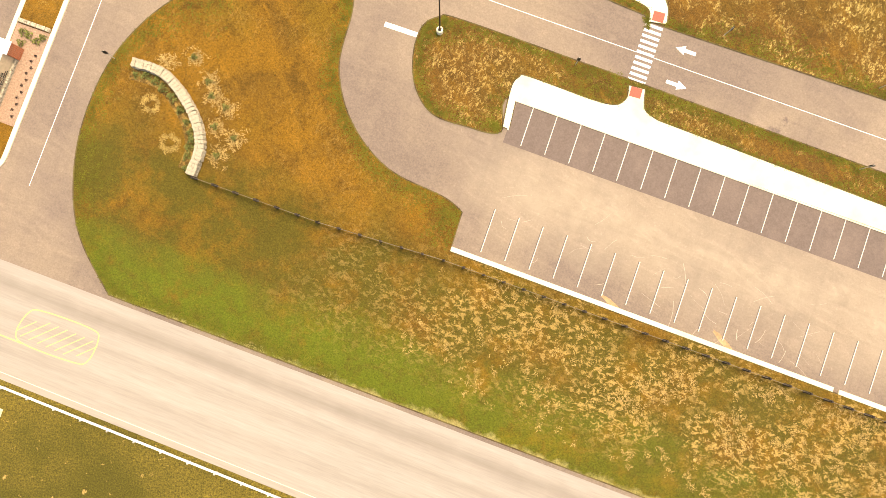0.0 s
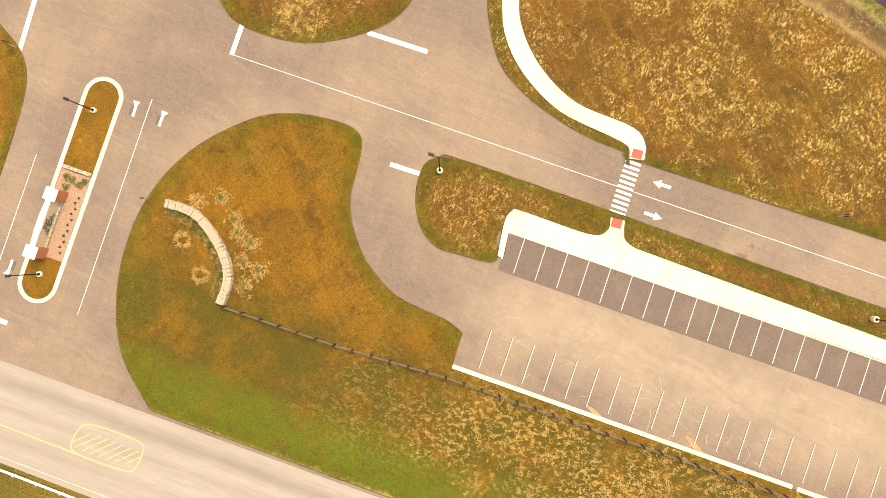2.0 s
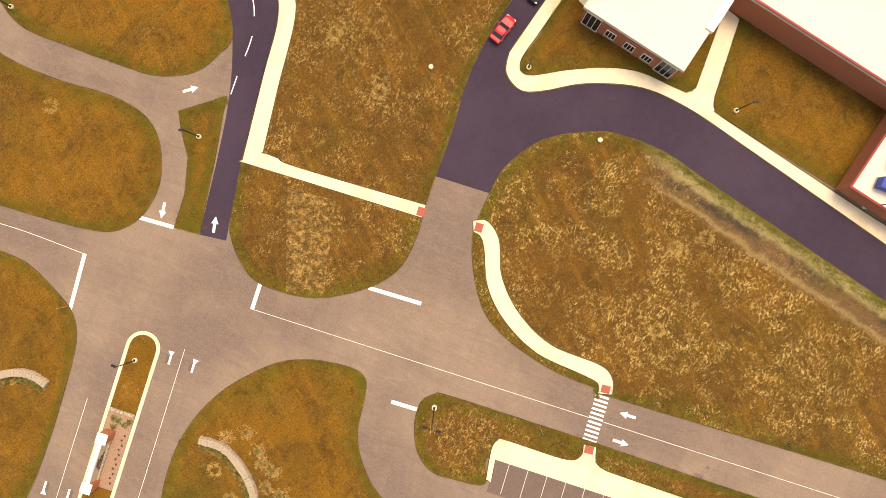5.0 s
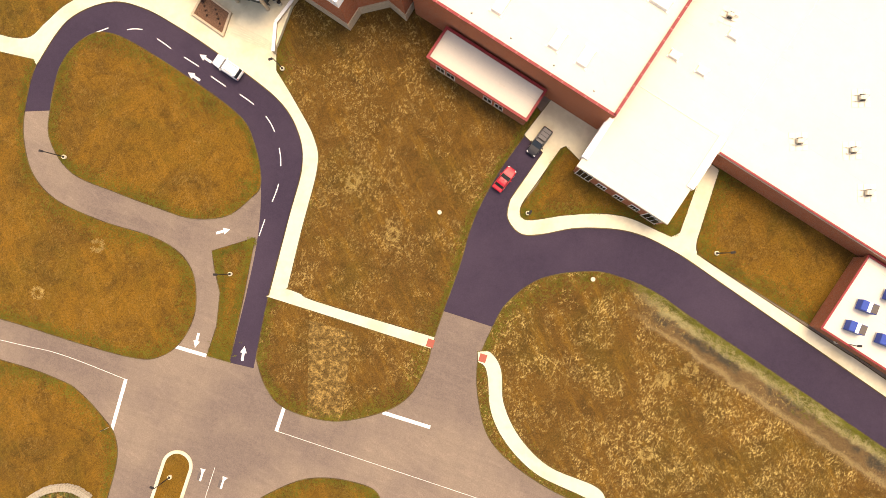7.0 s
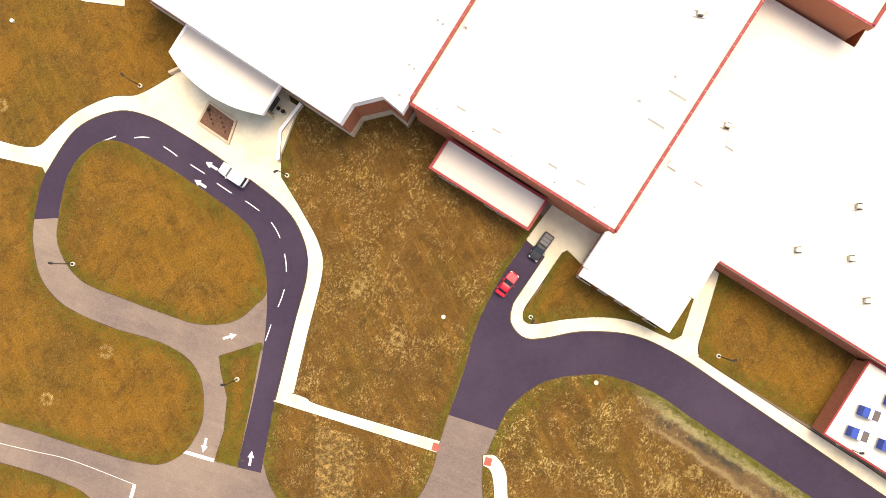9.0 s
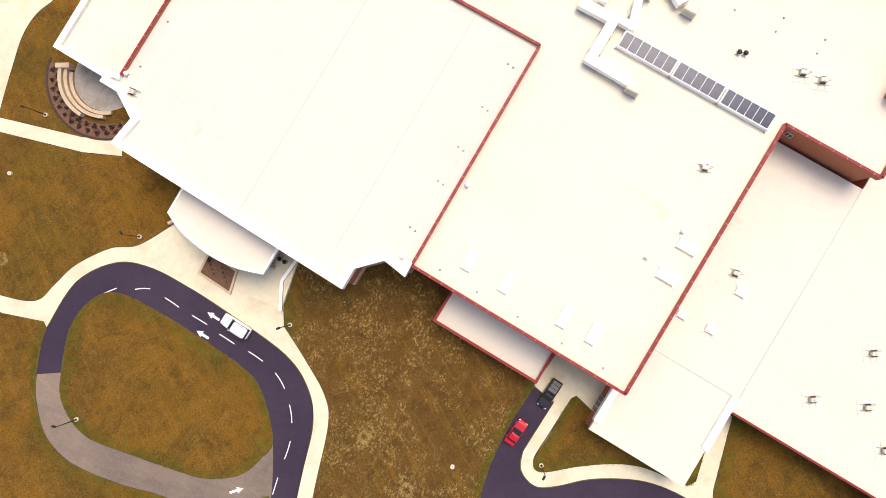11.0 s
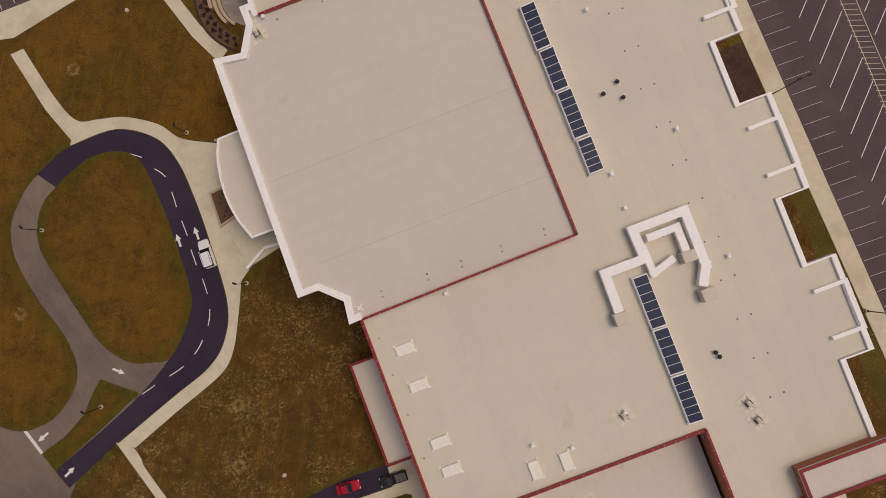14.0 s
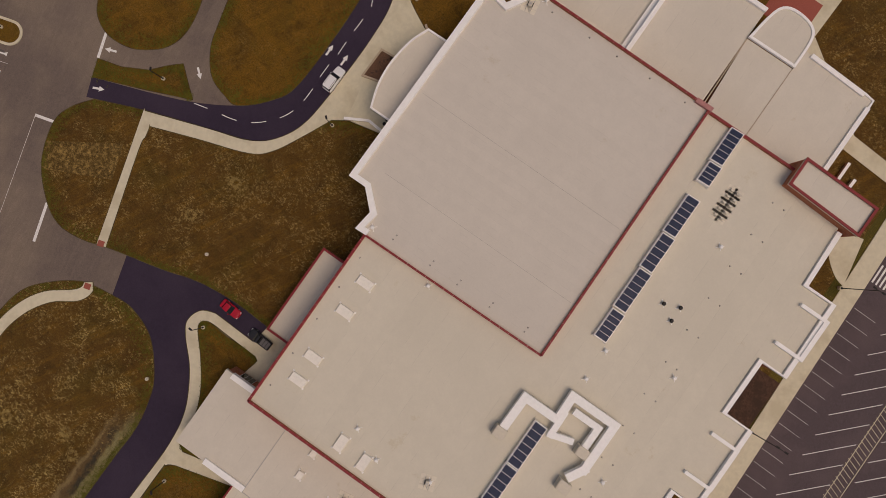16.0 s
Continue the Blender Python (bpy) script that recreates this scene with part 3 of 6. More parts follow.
lawn(curve([(-15.1, 34.8), (-16.3, 31.9), (-17.2, 29), (-16.9, 23.9), (-15.1, 18.1), (-10.9, 13.9), (-4.9, 10.4), (0.8, 8.3), (3.4, 7.1), (37.8, -1.7), (95, -17)], False)
     + curve([(95, -14)] + EAST_S, False)[0:-1], M_LARGE, "large dry brown lawn with bleached tufts", False)
lawn(curve([(-51.4, 28.4), (-49.7, 24.1), (-46.5, 20.9), (-39.1, 19.3), (-31.8, 20.9), (-27.5, 23.6), (-25.1, 28), (-24, 32.5), (-22.7, 36.9)] + WEST_EDGE[1:], False)
     + [(-9, 68), (-16, 77), (-30, 86), (-47, 90), (-51, 84)] + curve([(-50.3, 73), (-48.6, 68.2), (-46.2, 63.5), (-45.6, 58.2), (-47.3, 50.3), (-49.9, 38), (-51.4, 28.4)], False),
     M_LAWN2, "worn brown lawn with tufts before the school", False)
slab("straw_strip", [(-43.4, 34.6), (-36.5, 33.0), (-37.7, 19.5), (-43.0, 20.0)], 0.05, 0.105, M_STRAWBAND)["kind"] = "structure"
tagged(bpy.data.objects["straw_strip"], "bleached straw sod strip in the lawn", "lawn")
lawn(LOOP_IN[2:] + [(-85.8, 61.0), (-82.0, 56), (-75, 53.3), (-67.9, 51.0), (-62.5, 49.6), (-57.1, 50.2), (-53.6, 52.9)], M_LAWN, "golden oval lawn inside the bus loop")
lawn([(-59.1, 44.7), (-52.4, 47.0), (-53.7, 38.1), (-55.5, 27.6), (-59.1, 28.4), (-57.8, 33), (-57.5, 38.2), (-58.6, 42)], M_LAWN, "small green-gold grass wedge between drives", False)
lawn(curve([(-170, 50), (-120, 38.6), (-92, 32.6), (-79, 29.3), (-70.2, 27.5), (-66.3, 28.0), (-63.3, 30.4), (-61.4, 34.5), (-61.4, 39), (-62.5, 42.2), (-64.9, 44.7), (-69.2, 46.7), (-76.6, 48.6),
            (-84.1, 51.6), (-88.2, 55.5), (-90, 60.6)] + LOOP_OUT[:6], False) + [(-60, 80), (-48, 92), (-60, 110), (-70, 160), (-170, 160)], M_LAWN, "golden dry lawn west of the bus loop", False)
lawn([(-5.3, 62.8), (-9.0, 56.9), (-11.7, 52.9), (-10.5, 51.2), (-4.9, 52.1), (0.5, 52.6), (5, 52.1), (9.6, 50.2), (11.6, 49.7), (12.9, 51), (16.4, 62), (6, 68)], M_LAWN,
     "small dry lawn beside the entrance block", True)
lawn([(17.9, 60.2), (15.1, 49.2), (15.4, 47.3), (17.5, 45.8), (36.6, 34.7), (41.5, 31.5), (50, 46), (30, 62)], M_LAWN, "dry golden lawn under the brick wing", False)

# ---- concrete walks ----
WALKS = []


def walkway(pts, label="pale concrete footpath", z=0.12):
    WALKS.append([(p[0], p[1]) for p in pts])
    return structure(slab("walkway", pts, -0.1, z, M_CONCRETE), label, "path")


ring_in = curve(LOOP_OUT[1:12], False)
walkway(ring_in + curve([(-47.0, 39.4), (-45.2, 48.6), (-43.2, 58.2), (-43.9, 62.8), (-47.0, 68.2), (-50.3, 73.2)], False) + [(-50.7, 80.8), (-48.6, 83.9), (-49.8, 87), (-62, 96), (-66.5, 91)]
        + curve([(-68.6, 89.1), (-74, 86.0), (-78.6, 85.5), (-84.1, 82.9), (-87.5, 79.8), (-90.5, 77.2), (-96, 77.9), (-106, 81.2)], False) + [(-107.2, 79.0), (-96, 75.2), (-89.2, 73.9)],
        "pale concrete forecourt and path round the bus loop")
walkway(curve([(-49.9, 38.1), (-47.5, 39.2), (-45.0, 38.6), (-42.1, 37.4), (-23.9, 32.8)], False) + [(-24.4, 31.1), (-40, 35.3), (-50.2, 38.0)], z=0.125)
walkway(curve([(-13.4, -5.2), (-12.9, -2.0)], False) + [(32.4, -14.5), (80, -27.6), (80, -24.9), (32.2, -11.9)] + curve([(2.6, -3.1), (1.1, -2.0), (1.0, 0.2)], False)
        + curve([(-0.7, 0.5), (-1.0, -1.1), (-3.2, -1.7), (-11.4, 0.55), (-12.6, 0.5), (-13.4, -0.8), (-14.0, -5.0)], False), "wide white concrete footpath along the parking bays")
walkway(curve([(-17.2, 30.9), (-15.3, 30.9), (-13.6, 28.4), (-13.0, 23.3), (-10.4, 18.3), (-5.8, 14.1), (1, 11.6), (2.8, 9.8), (2.9, 7.6)], False)
        + curve([(1.0, 7.7), (0.9, 9.1), (-1.2, 10.2), (-7.6, 12.9), (-12.2, 17.1), (-14.8, 21.8), (-15.5, 27.0), (-16.1, 28.8), (-17.1, 29.4)], False))
walkway([(-8.4, 61.8), (-11.4, 64.4), (-6, 72), (2, 67), (-2.4, 60.4), (-4.2, 62.2), (-5.0, 62.9), (-5.8, 62.5)] + curve([(-9.4, 56.9), (-11.6, 53.2), (-10.5, 51.3), (-4.9, 52.2), (0.5, 52.7), (5, 52.2), (9.6, 50.3), (11.4, 49.6)], False)
        + [(12.7, 50.3), (16.2, 61.5), (18.2, 60.0)] + curve([(15.2, 49.2), (15.3, 47.4), (17.3, 45.8), (36.6, 33.9), (42.1, 30.5), (75, 9)], False) + curve(EAST_N[::-1], False))
walkway([(-99.2, 107.3), (-83.6, 103.5), (-77, 103.0), (-77, 100.4), (-83.5, 101.1), (-99.2, 105.0)], "pale concrete path to the courtyard", 0.132)
walkway([(-98.4, 106.6), (-104.6, 92), (-108.6, 81.6), (-110.6, 79.6), (-114.4, 82.0), (-106.5, 95), (-103.2, 101.4), (-102.6, 107.4)], "pale concrete path beside the west lot", 0.126)
walkway([(-102.6, 107.0), (-101.9, 107.6), (-99.4, 119), (-101.6, 126), (-101.4, 134), (-97, 139.6), (-89, 139.5), (-84, 146), (-80, 146)]
        + curve([(-84.4, 137.4), (-87.0, 131.4), (-88.4, 127), (-91.9, 124.0), (-94.2, 120.3), (-95.8, 115.0), (-97.3, 109.4), (-97.9, 106.4)], False), "pale concrete paths of the courtyard")

# ---- paint and small road details ----
def stripes(name, rows, width, parent, z, mat=M_PAINT, label=""):
    """Painted lines, each a thin piece of its own on the road."""
    for a, b in rows:
        slab(name, band([a, b], width), z - 0.02, z + 0.008, mat, parent, label)


D = Vector((math.cos(radians(-15.7)), math.sin(radians(-15.7))))
for k in range(25):
    a = Vector((-10.7, -2.1)) + D * 2.74 * k
    stripes("bay_line", [(a, a + Vector((-1.25, -4.85)))], 0.085, drive, 0.052, M_OLDPAINT)
    stripes("blacked_out_line", [(a - D * 0.11, a - D * 0.11 + Vector((-1.25, -4.85)))], 0.09, drive, 0.05, M_SEAL)
for k in range(26):
    a = Vector((-14.15, -14.0)) + D * 2.74 * k
    stripes("bay_line", [(a, a + Vector((-1.25, -4.7)))], 0.085, drive, 0.045, M_OLDPAINT)
    stripes("blacked_out_line", [(a - D * 0.11, a - D * 0.11 + Vector((-1.25, -4.7)))], 0.09, drive, 0.043, M_SEAL)
stripes("centre_line", [((-47.5, 17.3), (38.0, -6.2)), ((38, -6.2), (90, -20.5)), ((-57, 11.3), (-64.3, -15.3)), ((-70.6, 3.8), (-75.9, -15.4))], 0.065, drive, 0.045)
slab("centre_line", band(curve([(-130, 36.5), (-91.8, 29.3), (-82.5, 27.6), (-71.9, 24.2)], False), 0.07), 0.03, 0.053, M_PAINT, drive)
stripes("stop_line", [((-71.7, 24.2), (-73.6, 16.0)), ((-46.6, 21.2), (-47.7, 17.3)), ((-31.4, 21.0), (-24.0, 19.1)), ((-27.65, 5.25), (-24.0, 4.3)), ((-64.6, 29.7), (-59.2, 28.4)), ((-79, -14.9), (-72.8, -16.9))],
        0.55, drive, 0.045)
for k in range(11):
    c = Vector((0.08, 1.1)) + Vector((0.215, 0.86)) * k * 0.71
    stripes("crosswalk_bar", [(c - D * 0.98, c + D * 0.98)], 0.31, drive, 0.045)


def arrow(at, heading, turn=0, size=2.3, parent=drive, z=0.045):
    """A painted lane arrow; turn bends its head to one side."""
    s = size / 2.3
    if turn:
        p = [(-0.02, -1.1), (0.32, -1.1), (0.32, 0.2), (0.36, 0.4), (0.75, 0.95), (-0.2, 1.0), (0.0, 0.45), (-0.02, 0.2)]
        p = [(x * turn + 0.15 * (1 - turn), y) for x, y in p]
    else:
        p = [(-0.2, -1.15), (0.2, -1.15), (0.2, 0.1), (0.52, 0.1), (0, 1.15), (-0.52, 0.1), (-0.2, 0.1)]
    a = math.atan2(heading[1], heading[0]) - math.pi / 2
    q = [(at[0] + s * (x * math.cos(a) - y * math.sin(a)), at[1] + s * (x * math.sin(a) + y * math.cos(a))) for x, y in p]
    slab("lane_arrow", q, z - 0.02, z + 0.008, M_PAINT, parent)
    if turn:
        q = [(at[0] + s * (x * math.cos(a) - y * math.sin(a)), at[1] + s * (x * math.sin(a) + y * math.cos(a))) for x, y in ((-0.5, -1.05), (-0.04, -1.05), (-0.04, 0.25), (-0.5, 0.25))]
        slab("blacked_out_bar", q, z - 0.02, z + 0.006, M_SEAL, parent)


arrow((5.2, 4.8), (-0.96, 0.27))
arrow((4.4, 1.0), (0.96, -0.27))
arrow((-59.1, 10.1), (0.26, 0.96), -1, 2.1)
arrow((-55.8, 9.1), (0.26, 0.96), 1, 2.1)
arrow((-76.2, -9.2), (-0.26, -0.96), -1, 2.1)
arrow((-72.8, -10.2), (-0.26, -0.96), 1, 2.1)
arrow((-60.8, 30.7), (-0.2, -0.98))
arrow((-57.5, 47.8), (0.95, 0.3))
arrow((-53.4, 29.0), (0.12, 0.99), 0, 2.3, loop, 0.06)
arrow((-63.3, 71.9), (-0.85, 0.52), 0, 2.3, loop, 0.06)
arrow((-61.6, 74.8), (-0.85, 0.52), 0, 2.3, loop, 0.06)
for a, b, bow in (((-79.4, 78.4), (-77.4, 79.2), 0), ((-74.4, 79.0), (-71.9, 79.1), 0.12), ((-69.5, 77.7), (-67.2, 76.2), 0.04), ((-65, 74.9), (-62.6, 73.5), 0), ((-60.6, 72.0), (-58.2, 70.5), 0),
                  ((-55.9, 69.3), (-53.6, 67.8), 0.03), ((-51.6, 66.0), (-50.1, 63.6), 0.1), ((-49.3, 61.1), (-48.9, 58.3), 0.1), ((-49.1, 55.5), (-50.0, 52.7), 0.06), ((-51.0, 49.9), (-51.8, 47.3), 0)):
    d = (Vector(b) - Vector(a)).normalized()
    c = Vector(a).lerp(Vector(b), 0.5) + Vector((-d.y, d.x)) * bow
    slab("lane_dash", band(curve([a, tuple(c), b], False, 4), 0.15), 0.04, 0.068, M_PAINT, loop)
hatch = curve([(-64.1, -30.9), (-63.0, -28.8), (-61.4, -28.5), (-56.0, -30.0), (-55.2, -31.2), (-56.2, -33.6), (-58.0, -33.7), (-63.2, -32.2)])
ring("hatch_outline", hatch, 0.13, 0.0, 0.04, M_YELLOW, county)
for k in range(8):
    c = Vector((-63.0 + 0.95 * k, -30.0 - 0.31 * k))
    e = Vector((0.88, 0.47)) * (1.2 if k in (0, 7) else 1.75)
    stripes("hatch_bar", [(c - e + Vector((0, -0.25)), c + e + Vector((0, -0.25)))], 0.1, county, 0.031, M_YELLOW)
stripes("centre_line", [((-63.4, -32.1), (-200, 10.0))], 0.14, county, 0.031, M_YELLOW)
stripes("edge_line", [((-200, county_edge(-200, True) + 0.75), (200, county_edge(200, True) + 0.75))], 0.06, county, 0.031, M_CONCRETE)


def pad(at, along, name="tactile_pad"):
    a = Vector(along).normalized()
    structure(slab(name, band([Vector(at) - a * 0.55, Vector(at) + a * 0.55], 1.25), 0.05, 0.135, M_RED_PAD), "brick-red tactile pad at the kerb ramp", "tactile paving")


pad((0.05, -0.2), (0.2, 0.97))
pad((2.0, 8.3), (0.2, 0.97))
pad((-24.5, 31.9), (0.97, -0.25))
pad((-16.4, 30.0), (0.97, -0.25))


# kerb along the southern bays, with a drain gap
for a, b in (((-18.6, -18.6), (22.9, -30.4)), ((23.5, -30.6), (90, -49.6))):
    structure(slab("kerb", band([a, b], 0.5), -0.1, 0.17, M_CONCRETE), "white concrete kerb at the end of the bays", "kerb")
for a, b in (((-13.45, -5.3), (-12.95, -2.1)), ((-12.9, -2.05), (80, -27.9))):
    structure(slab("kerb", band([a, b], 0.16), -0.1, 0.14, M_CONCRETE), "white concrete kerb before the bays", "kerb")

# ---- school building, in its own axes: u along the front, v into the depth ----
BASE = Matrix.Translation((-29.5, 83.8, 0)) @ Matrix.Rotation(radians(-31.0), 4, "Z")


def B(u, v, z=0.0):
    return BASE @ Vector((u, v, z))


school = empty("school_building", BASE)
tagged(school, "large red-brick school with pale flat roofs and white copings", "building")


def wing(pts, top, roof_z, roof_mat, cop_mat, cop_width, wall_in=0.3, lip=0.0, name=""):
    """One block of the school: brick walls, a flat roof inside them and a coping round its edge."""
    slab("brick_wall", inset(pts, wall_in), -0.3, roof_z - 0.35, M_BRICK, school)
    slab("roof", inset(pts, wall_in * 0.6), roof_z - 0.3, roof_z, roof_mat, school, "pale roofing membrane with seams")
    if cop_mat:
        ring("parapet", inset(pts, 0.1), max(cop_width - 0.2, 0.15), roof_z - 0.6, top - 0.08, M_COPING if cop_mat is M_COPING else M_BRICK, school)
        ring("coping", pts, cop_width, top - 0.08, top, cop_mat, school)


BIG = [(-44.9, -8.0), (-44.2, -3.6), (-48.0, -1.3), (-51.0, -1.3), (-51.0, 0.7), (-48.9, 1.0), (-48.6, 33.8), (0.4, 34.4), (0.8, -0.5), (0.9, -2.7), (-2.7, -2.2), (-5.7, -5.3), (-5.7, -8.6)]
slab("brick_wall", inset(BIG, 0.45), -0.3, 10.1, M_BRICK, school)
slab("roof", inset(BIG, 0.08), 10.15, 10.45, M_ROOF, school, "pale grey roofing membrane with long seams")
slab("stone_plinth", inset(BIG, 0.3), -0.3, 2.2, M_STONEBAND, school, "tan cast stone plinth")
front = [(-48.9, 1.0), (-51.0, 0.7), (-51.0, -1.3), (-48.0, -1.3), (-44.2, -3.6), (-44.9, -8.0), (-5.7, -8.6), (-5.7, -5.3), (-2.7, -2.2), (0.9, -2.7), (0.8, -0.5)]
slab("coping", front + [(-0.3, -0.5), (-0.2, -1.5), (-3.1, -1.0), (-6.7, -4.9), (-6.7, -7.5), (-43.8, -6.9), (-43.1, -3.0), (-47.7, -0.2), (-49.9, -0.2), (-49.9, 0.1), (-48.7, 0.3)], 9.4, 11.0, M_COPING, school,
     "broad white metal coping")
ring("eaves_trim", BIG, 0.12, 9.2, 9.42, M_COPING, school)
for a, b in (((-48.85, 1.0), (-48.6, 33.9)), ((-48.7, 33.85), (0.45, 34.4)), ((0.4, 34.4), (0.85, -0.5))):
    slab("base_flashing", band([a, b], 1.0), 9.3, 9.88, M_ROOF2, school)
    slab("parapet", band([a, b], 0.35), 9.6, 10.92, M_BRICK, school)
    slab("coping", band([a, b], 0.36), 10.93, 11.0, M_REDCOP, school, "dark red metal coping")
MAIN = [(0.8, -0.9), (34.7, -0.9), (34.7, 41.8), (49.2, 41.9), (49.2, 64.2), (32.0, 64.2), (32.0, 68.7), (17.0, 68.7), (17.0, 64.2), (6.2, 64.2), (6.2, 68.8), (-9.1, 68.8), (-9.1, 63.8), (-19.5, 63.8), (-19.5, 68.4),
        (-33.7, 68.2), (-33.7, 62.8), (-48.3, 62.4), (-48.4, 34.1), (0.3, 34.7)]
slab("brick_wall", inset(MAIN, 0.3), -0.3, 9.5, M_BRICK, school)
slab("roof", inset(MAIN, 0.2), 9.55, 9.85, M_ROOF2, school, "cream roofing membrane with seams")
for a, b in (((0.85, -0.85), (34.7, -0.85)), ((34.65, -0.9), (34.65, 41.8)), ((34.6, 41.8), (49.2, 41.85)), ((49.15, 41.8), (49.15, 64.2)), ((-48.3, 34.2), (-48.3, 62.4))):
    slab("parapet", band([a, b], 0.4), 9.2, 10.32, M_BRICK, school)
    slab("coping", band([a, b], 0.42), 10.33, 10.4, M_REDCOP, school, "dark red metal coping")
east_edge = [(49.2, 64.2), (32.0, 64.2), (32.0, 68.7), (17.0, 68.7), (17.0, 64.2), (6.2, 64.2), (6.2, 68.8), (-9.1, 68.8), (-9.1, 63.8), (-19.5, 63.8), (-19.5, 68.4), (-33.7, 68.2), (-33.7, 62.8), (-44.0, 62.4)]
slab("coping", band([(u, v + 0.3) for u, v in east_edge], 0.85), 9.3, 10.3, M_COPING, school, "white metal coping")
for u0, u1 in ((-31.0, -23.0), (-5.5, 2.7), (20.8, 28.8)):
    slab("raised_parapet", [(u0, 64.2), (u0 + 0.6, 64.2), (u0 + 0.6, 68.7), (u1 - 0.6, 68.7), (u1 - 0.6, 64.2), (u1, 64.2), (u1, 69.5), (u0, 69.5)], 9.6, 10.5, M_COPING, school, "raised white parapet")
    slab("brick_wall", [(u0 + 0.1, 68.0), (u1 - 0.1, 68.0), (u1 - 0.1, 69.5), (u0 + 0.1, 69.5)], -0.3, 9.5, M_BRICK, school)
wing([(7.2, -6.5), (24.9, -6.5), (24.9, -0.95), (7.2, -0.95)], 4.35, 3.9, M_ROOF3, M_REDCOP, 0.4)
# entrance block and the low eastern wings
slab("brick_wall", [(34.8, -7.9), (49.8, -7.9), (49.8, 6.3), (34.8, 6.3)], -0.3, 4.2, M_BRICK, school)
slab("roof", [(34.5, -8.1), (50.0, -8.1), (50.0, 6.6), (34.9, 6.6)], 4.25, 4.85, M_ROOF3, school, "white overhanging entrance roof")
slab("roof_rim", [(34.3, -6.6), (35.3, -6.6), (35.3, 0.3), (34.3, 0.3)], 4.3, 5.3, M_COPING, school)
slab("roof_rim", [(49.2, -2.0), (50.3, -2.0), (50.3, 6.6), (49.2, 6.6)], 4.3, 5.2, M_COPING, school)
wing([(34.95, 6.6), (50.4, 6.6), (50.4, 41.75), (34.95, 41.75)], 5.0, 4.8, M_ROOF3, None, 0.3, 0.1)
wing([(50.45, 4.4), (115, 4.4), (115, 60), (50.45, 60)], 5.3, 4.8, M_ROOF2, None, 0.26, 0.05)
slab("parapet", band([(50.6, 4.6), (115, 4.6)], 0.2), 4.4, 5.02, M_BRICK, school)
slab("coping", band([(50.5, 4.55), (115, 4.55)], 0.3), 5.03, 5.1, M_REDCOP, school, "dark red metal coping")
slab("expansion_joint", band([(50.4, 6.6), (50.4, 41.7)], 0.13), 4.6, 4.86, M_METAL, school)
slab("expansion_joint", band([(35.0, 6.6), (50.2, 6.6)], 0.14), 4.6, 4.92, M_METAL, school)
slab("stone_band", band([(50.6, 4.55), (114.9, 4.55)], 0.12), 4.1, 4.25, M_STONEBAND, school)
wing([(76.6, -8.5), (115, -8.5), (115, 4.3), (76.6, 4.3)], 3.6, 3.3, M_ROOF3, M_REDCOP, 0.3)
# north-west wings
wing([(-63.9, -0.7), (-49.2, -0.7), (-49.2, 17.0), (-63.9, 17.0)], 6.0, 5.4, M_ROOF3, M_COPING, 0.9)
wing([(-70.2, 17.05), (-49.0, 17.05), (-49.0, 33.0), (-70.2, 33.0)], 6.9, 6.4, M_ROOF3, None, 0.8, 0.05)
slab("coping", band([(-70.3, 17.4), (-49.2, 17.4)], 0.8), 6.0, 6.95, M_COPING, school, "broad white metal coping")
slab("coping", band([(-69.8, 17.85), (-69.8, 33.0)], 0.8), 6.0, 6.94, M_COPING, school, "broad white metal coping")
slab("splice_block", [(-48.95, 31.2), (-48.15, 31.2), (-48.15, 34.3), (-48.95, 34.3)], 10.4, 11.06, M_SPLICE, school, "pale metal cover at the coping corner")
wing([(-64.2, 33.05), (-48.7, 33.95), (-48.7, 42.3), (-64.2, 42.3)], 6.6, 6.4, M_ROOF3, None, 0.4, 0.1)
wing([(-68.0, 42.35), (-48.7, 42.35), (-48.7, 56.6), (-67.3, 56.6)], 6.5, 6.4, M_ROOF3, None, 0.7, 0.05)
slab("coping", band([(-67.7, 43.6), (-67.1, 54.6)], 0.8), 6.1, 6.8, M_COPING, school, "broad white metal coping")
slab("coping", band([(-65.6, 56.4), (-51.0, 56.4)], 0.8), 6.1, 6.8, M_COPING, school, "broad white metal coping")
slab("coping", band([(-67.5, 54.5), (-67.2, 56.5), (-65.5, 56.55)], 0.35), 6.1, 6.6, M_COPING, school)
slab("expansion_joint", band([(-64.0, 33.05), (-49, 33.4)], 0.18), 6.2, 6.5, M_STONEBAND, school)
slab("expansion_joint", band([(-64.0, 42.3), (-49, 42.3)], 0.1), 6.2, 6.47, M_STONEBAND, school)
porch = curve([(-64.2, 33.0), (-71.2, 34.4), (-72.6, 38.0), (-70.8, 41.9), (-64.2, 42.4)], False)
slab("roof", inset(porch, 0.2), 6.55, 6.8, M_ROOF3, school)
ring("coping", porch, 0.45, 6.5, 7.0, M_COPING, school)
slab("brick_wall", inset(porch, 0.7), -0.3, 6.5, M_BRICK, school)
wing([(-50.3, 50.7), (-45.0, 50.7), (-44.3, 64.6), (-49.9, 64.6)], 12.3, 11.9, M_ROOF3, M_REDCOP, 0.45, 0.15)
wing([(44.0, 51.6), (49.3, 51.6), (49.3, 66), (44.0, 66)], 12.3, 11.9, M_ROOF3, M_REDCOP, 0.45, 0.15)
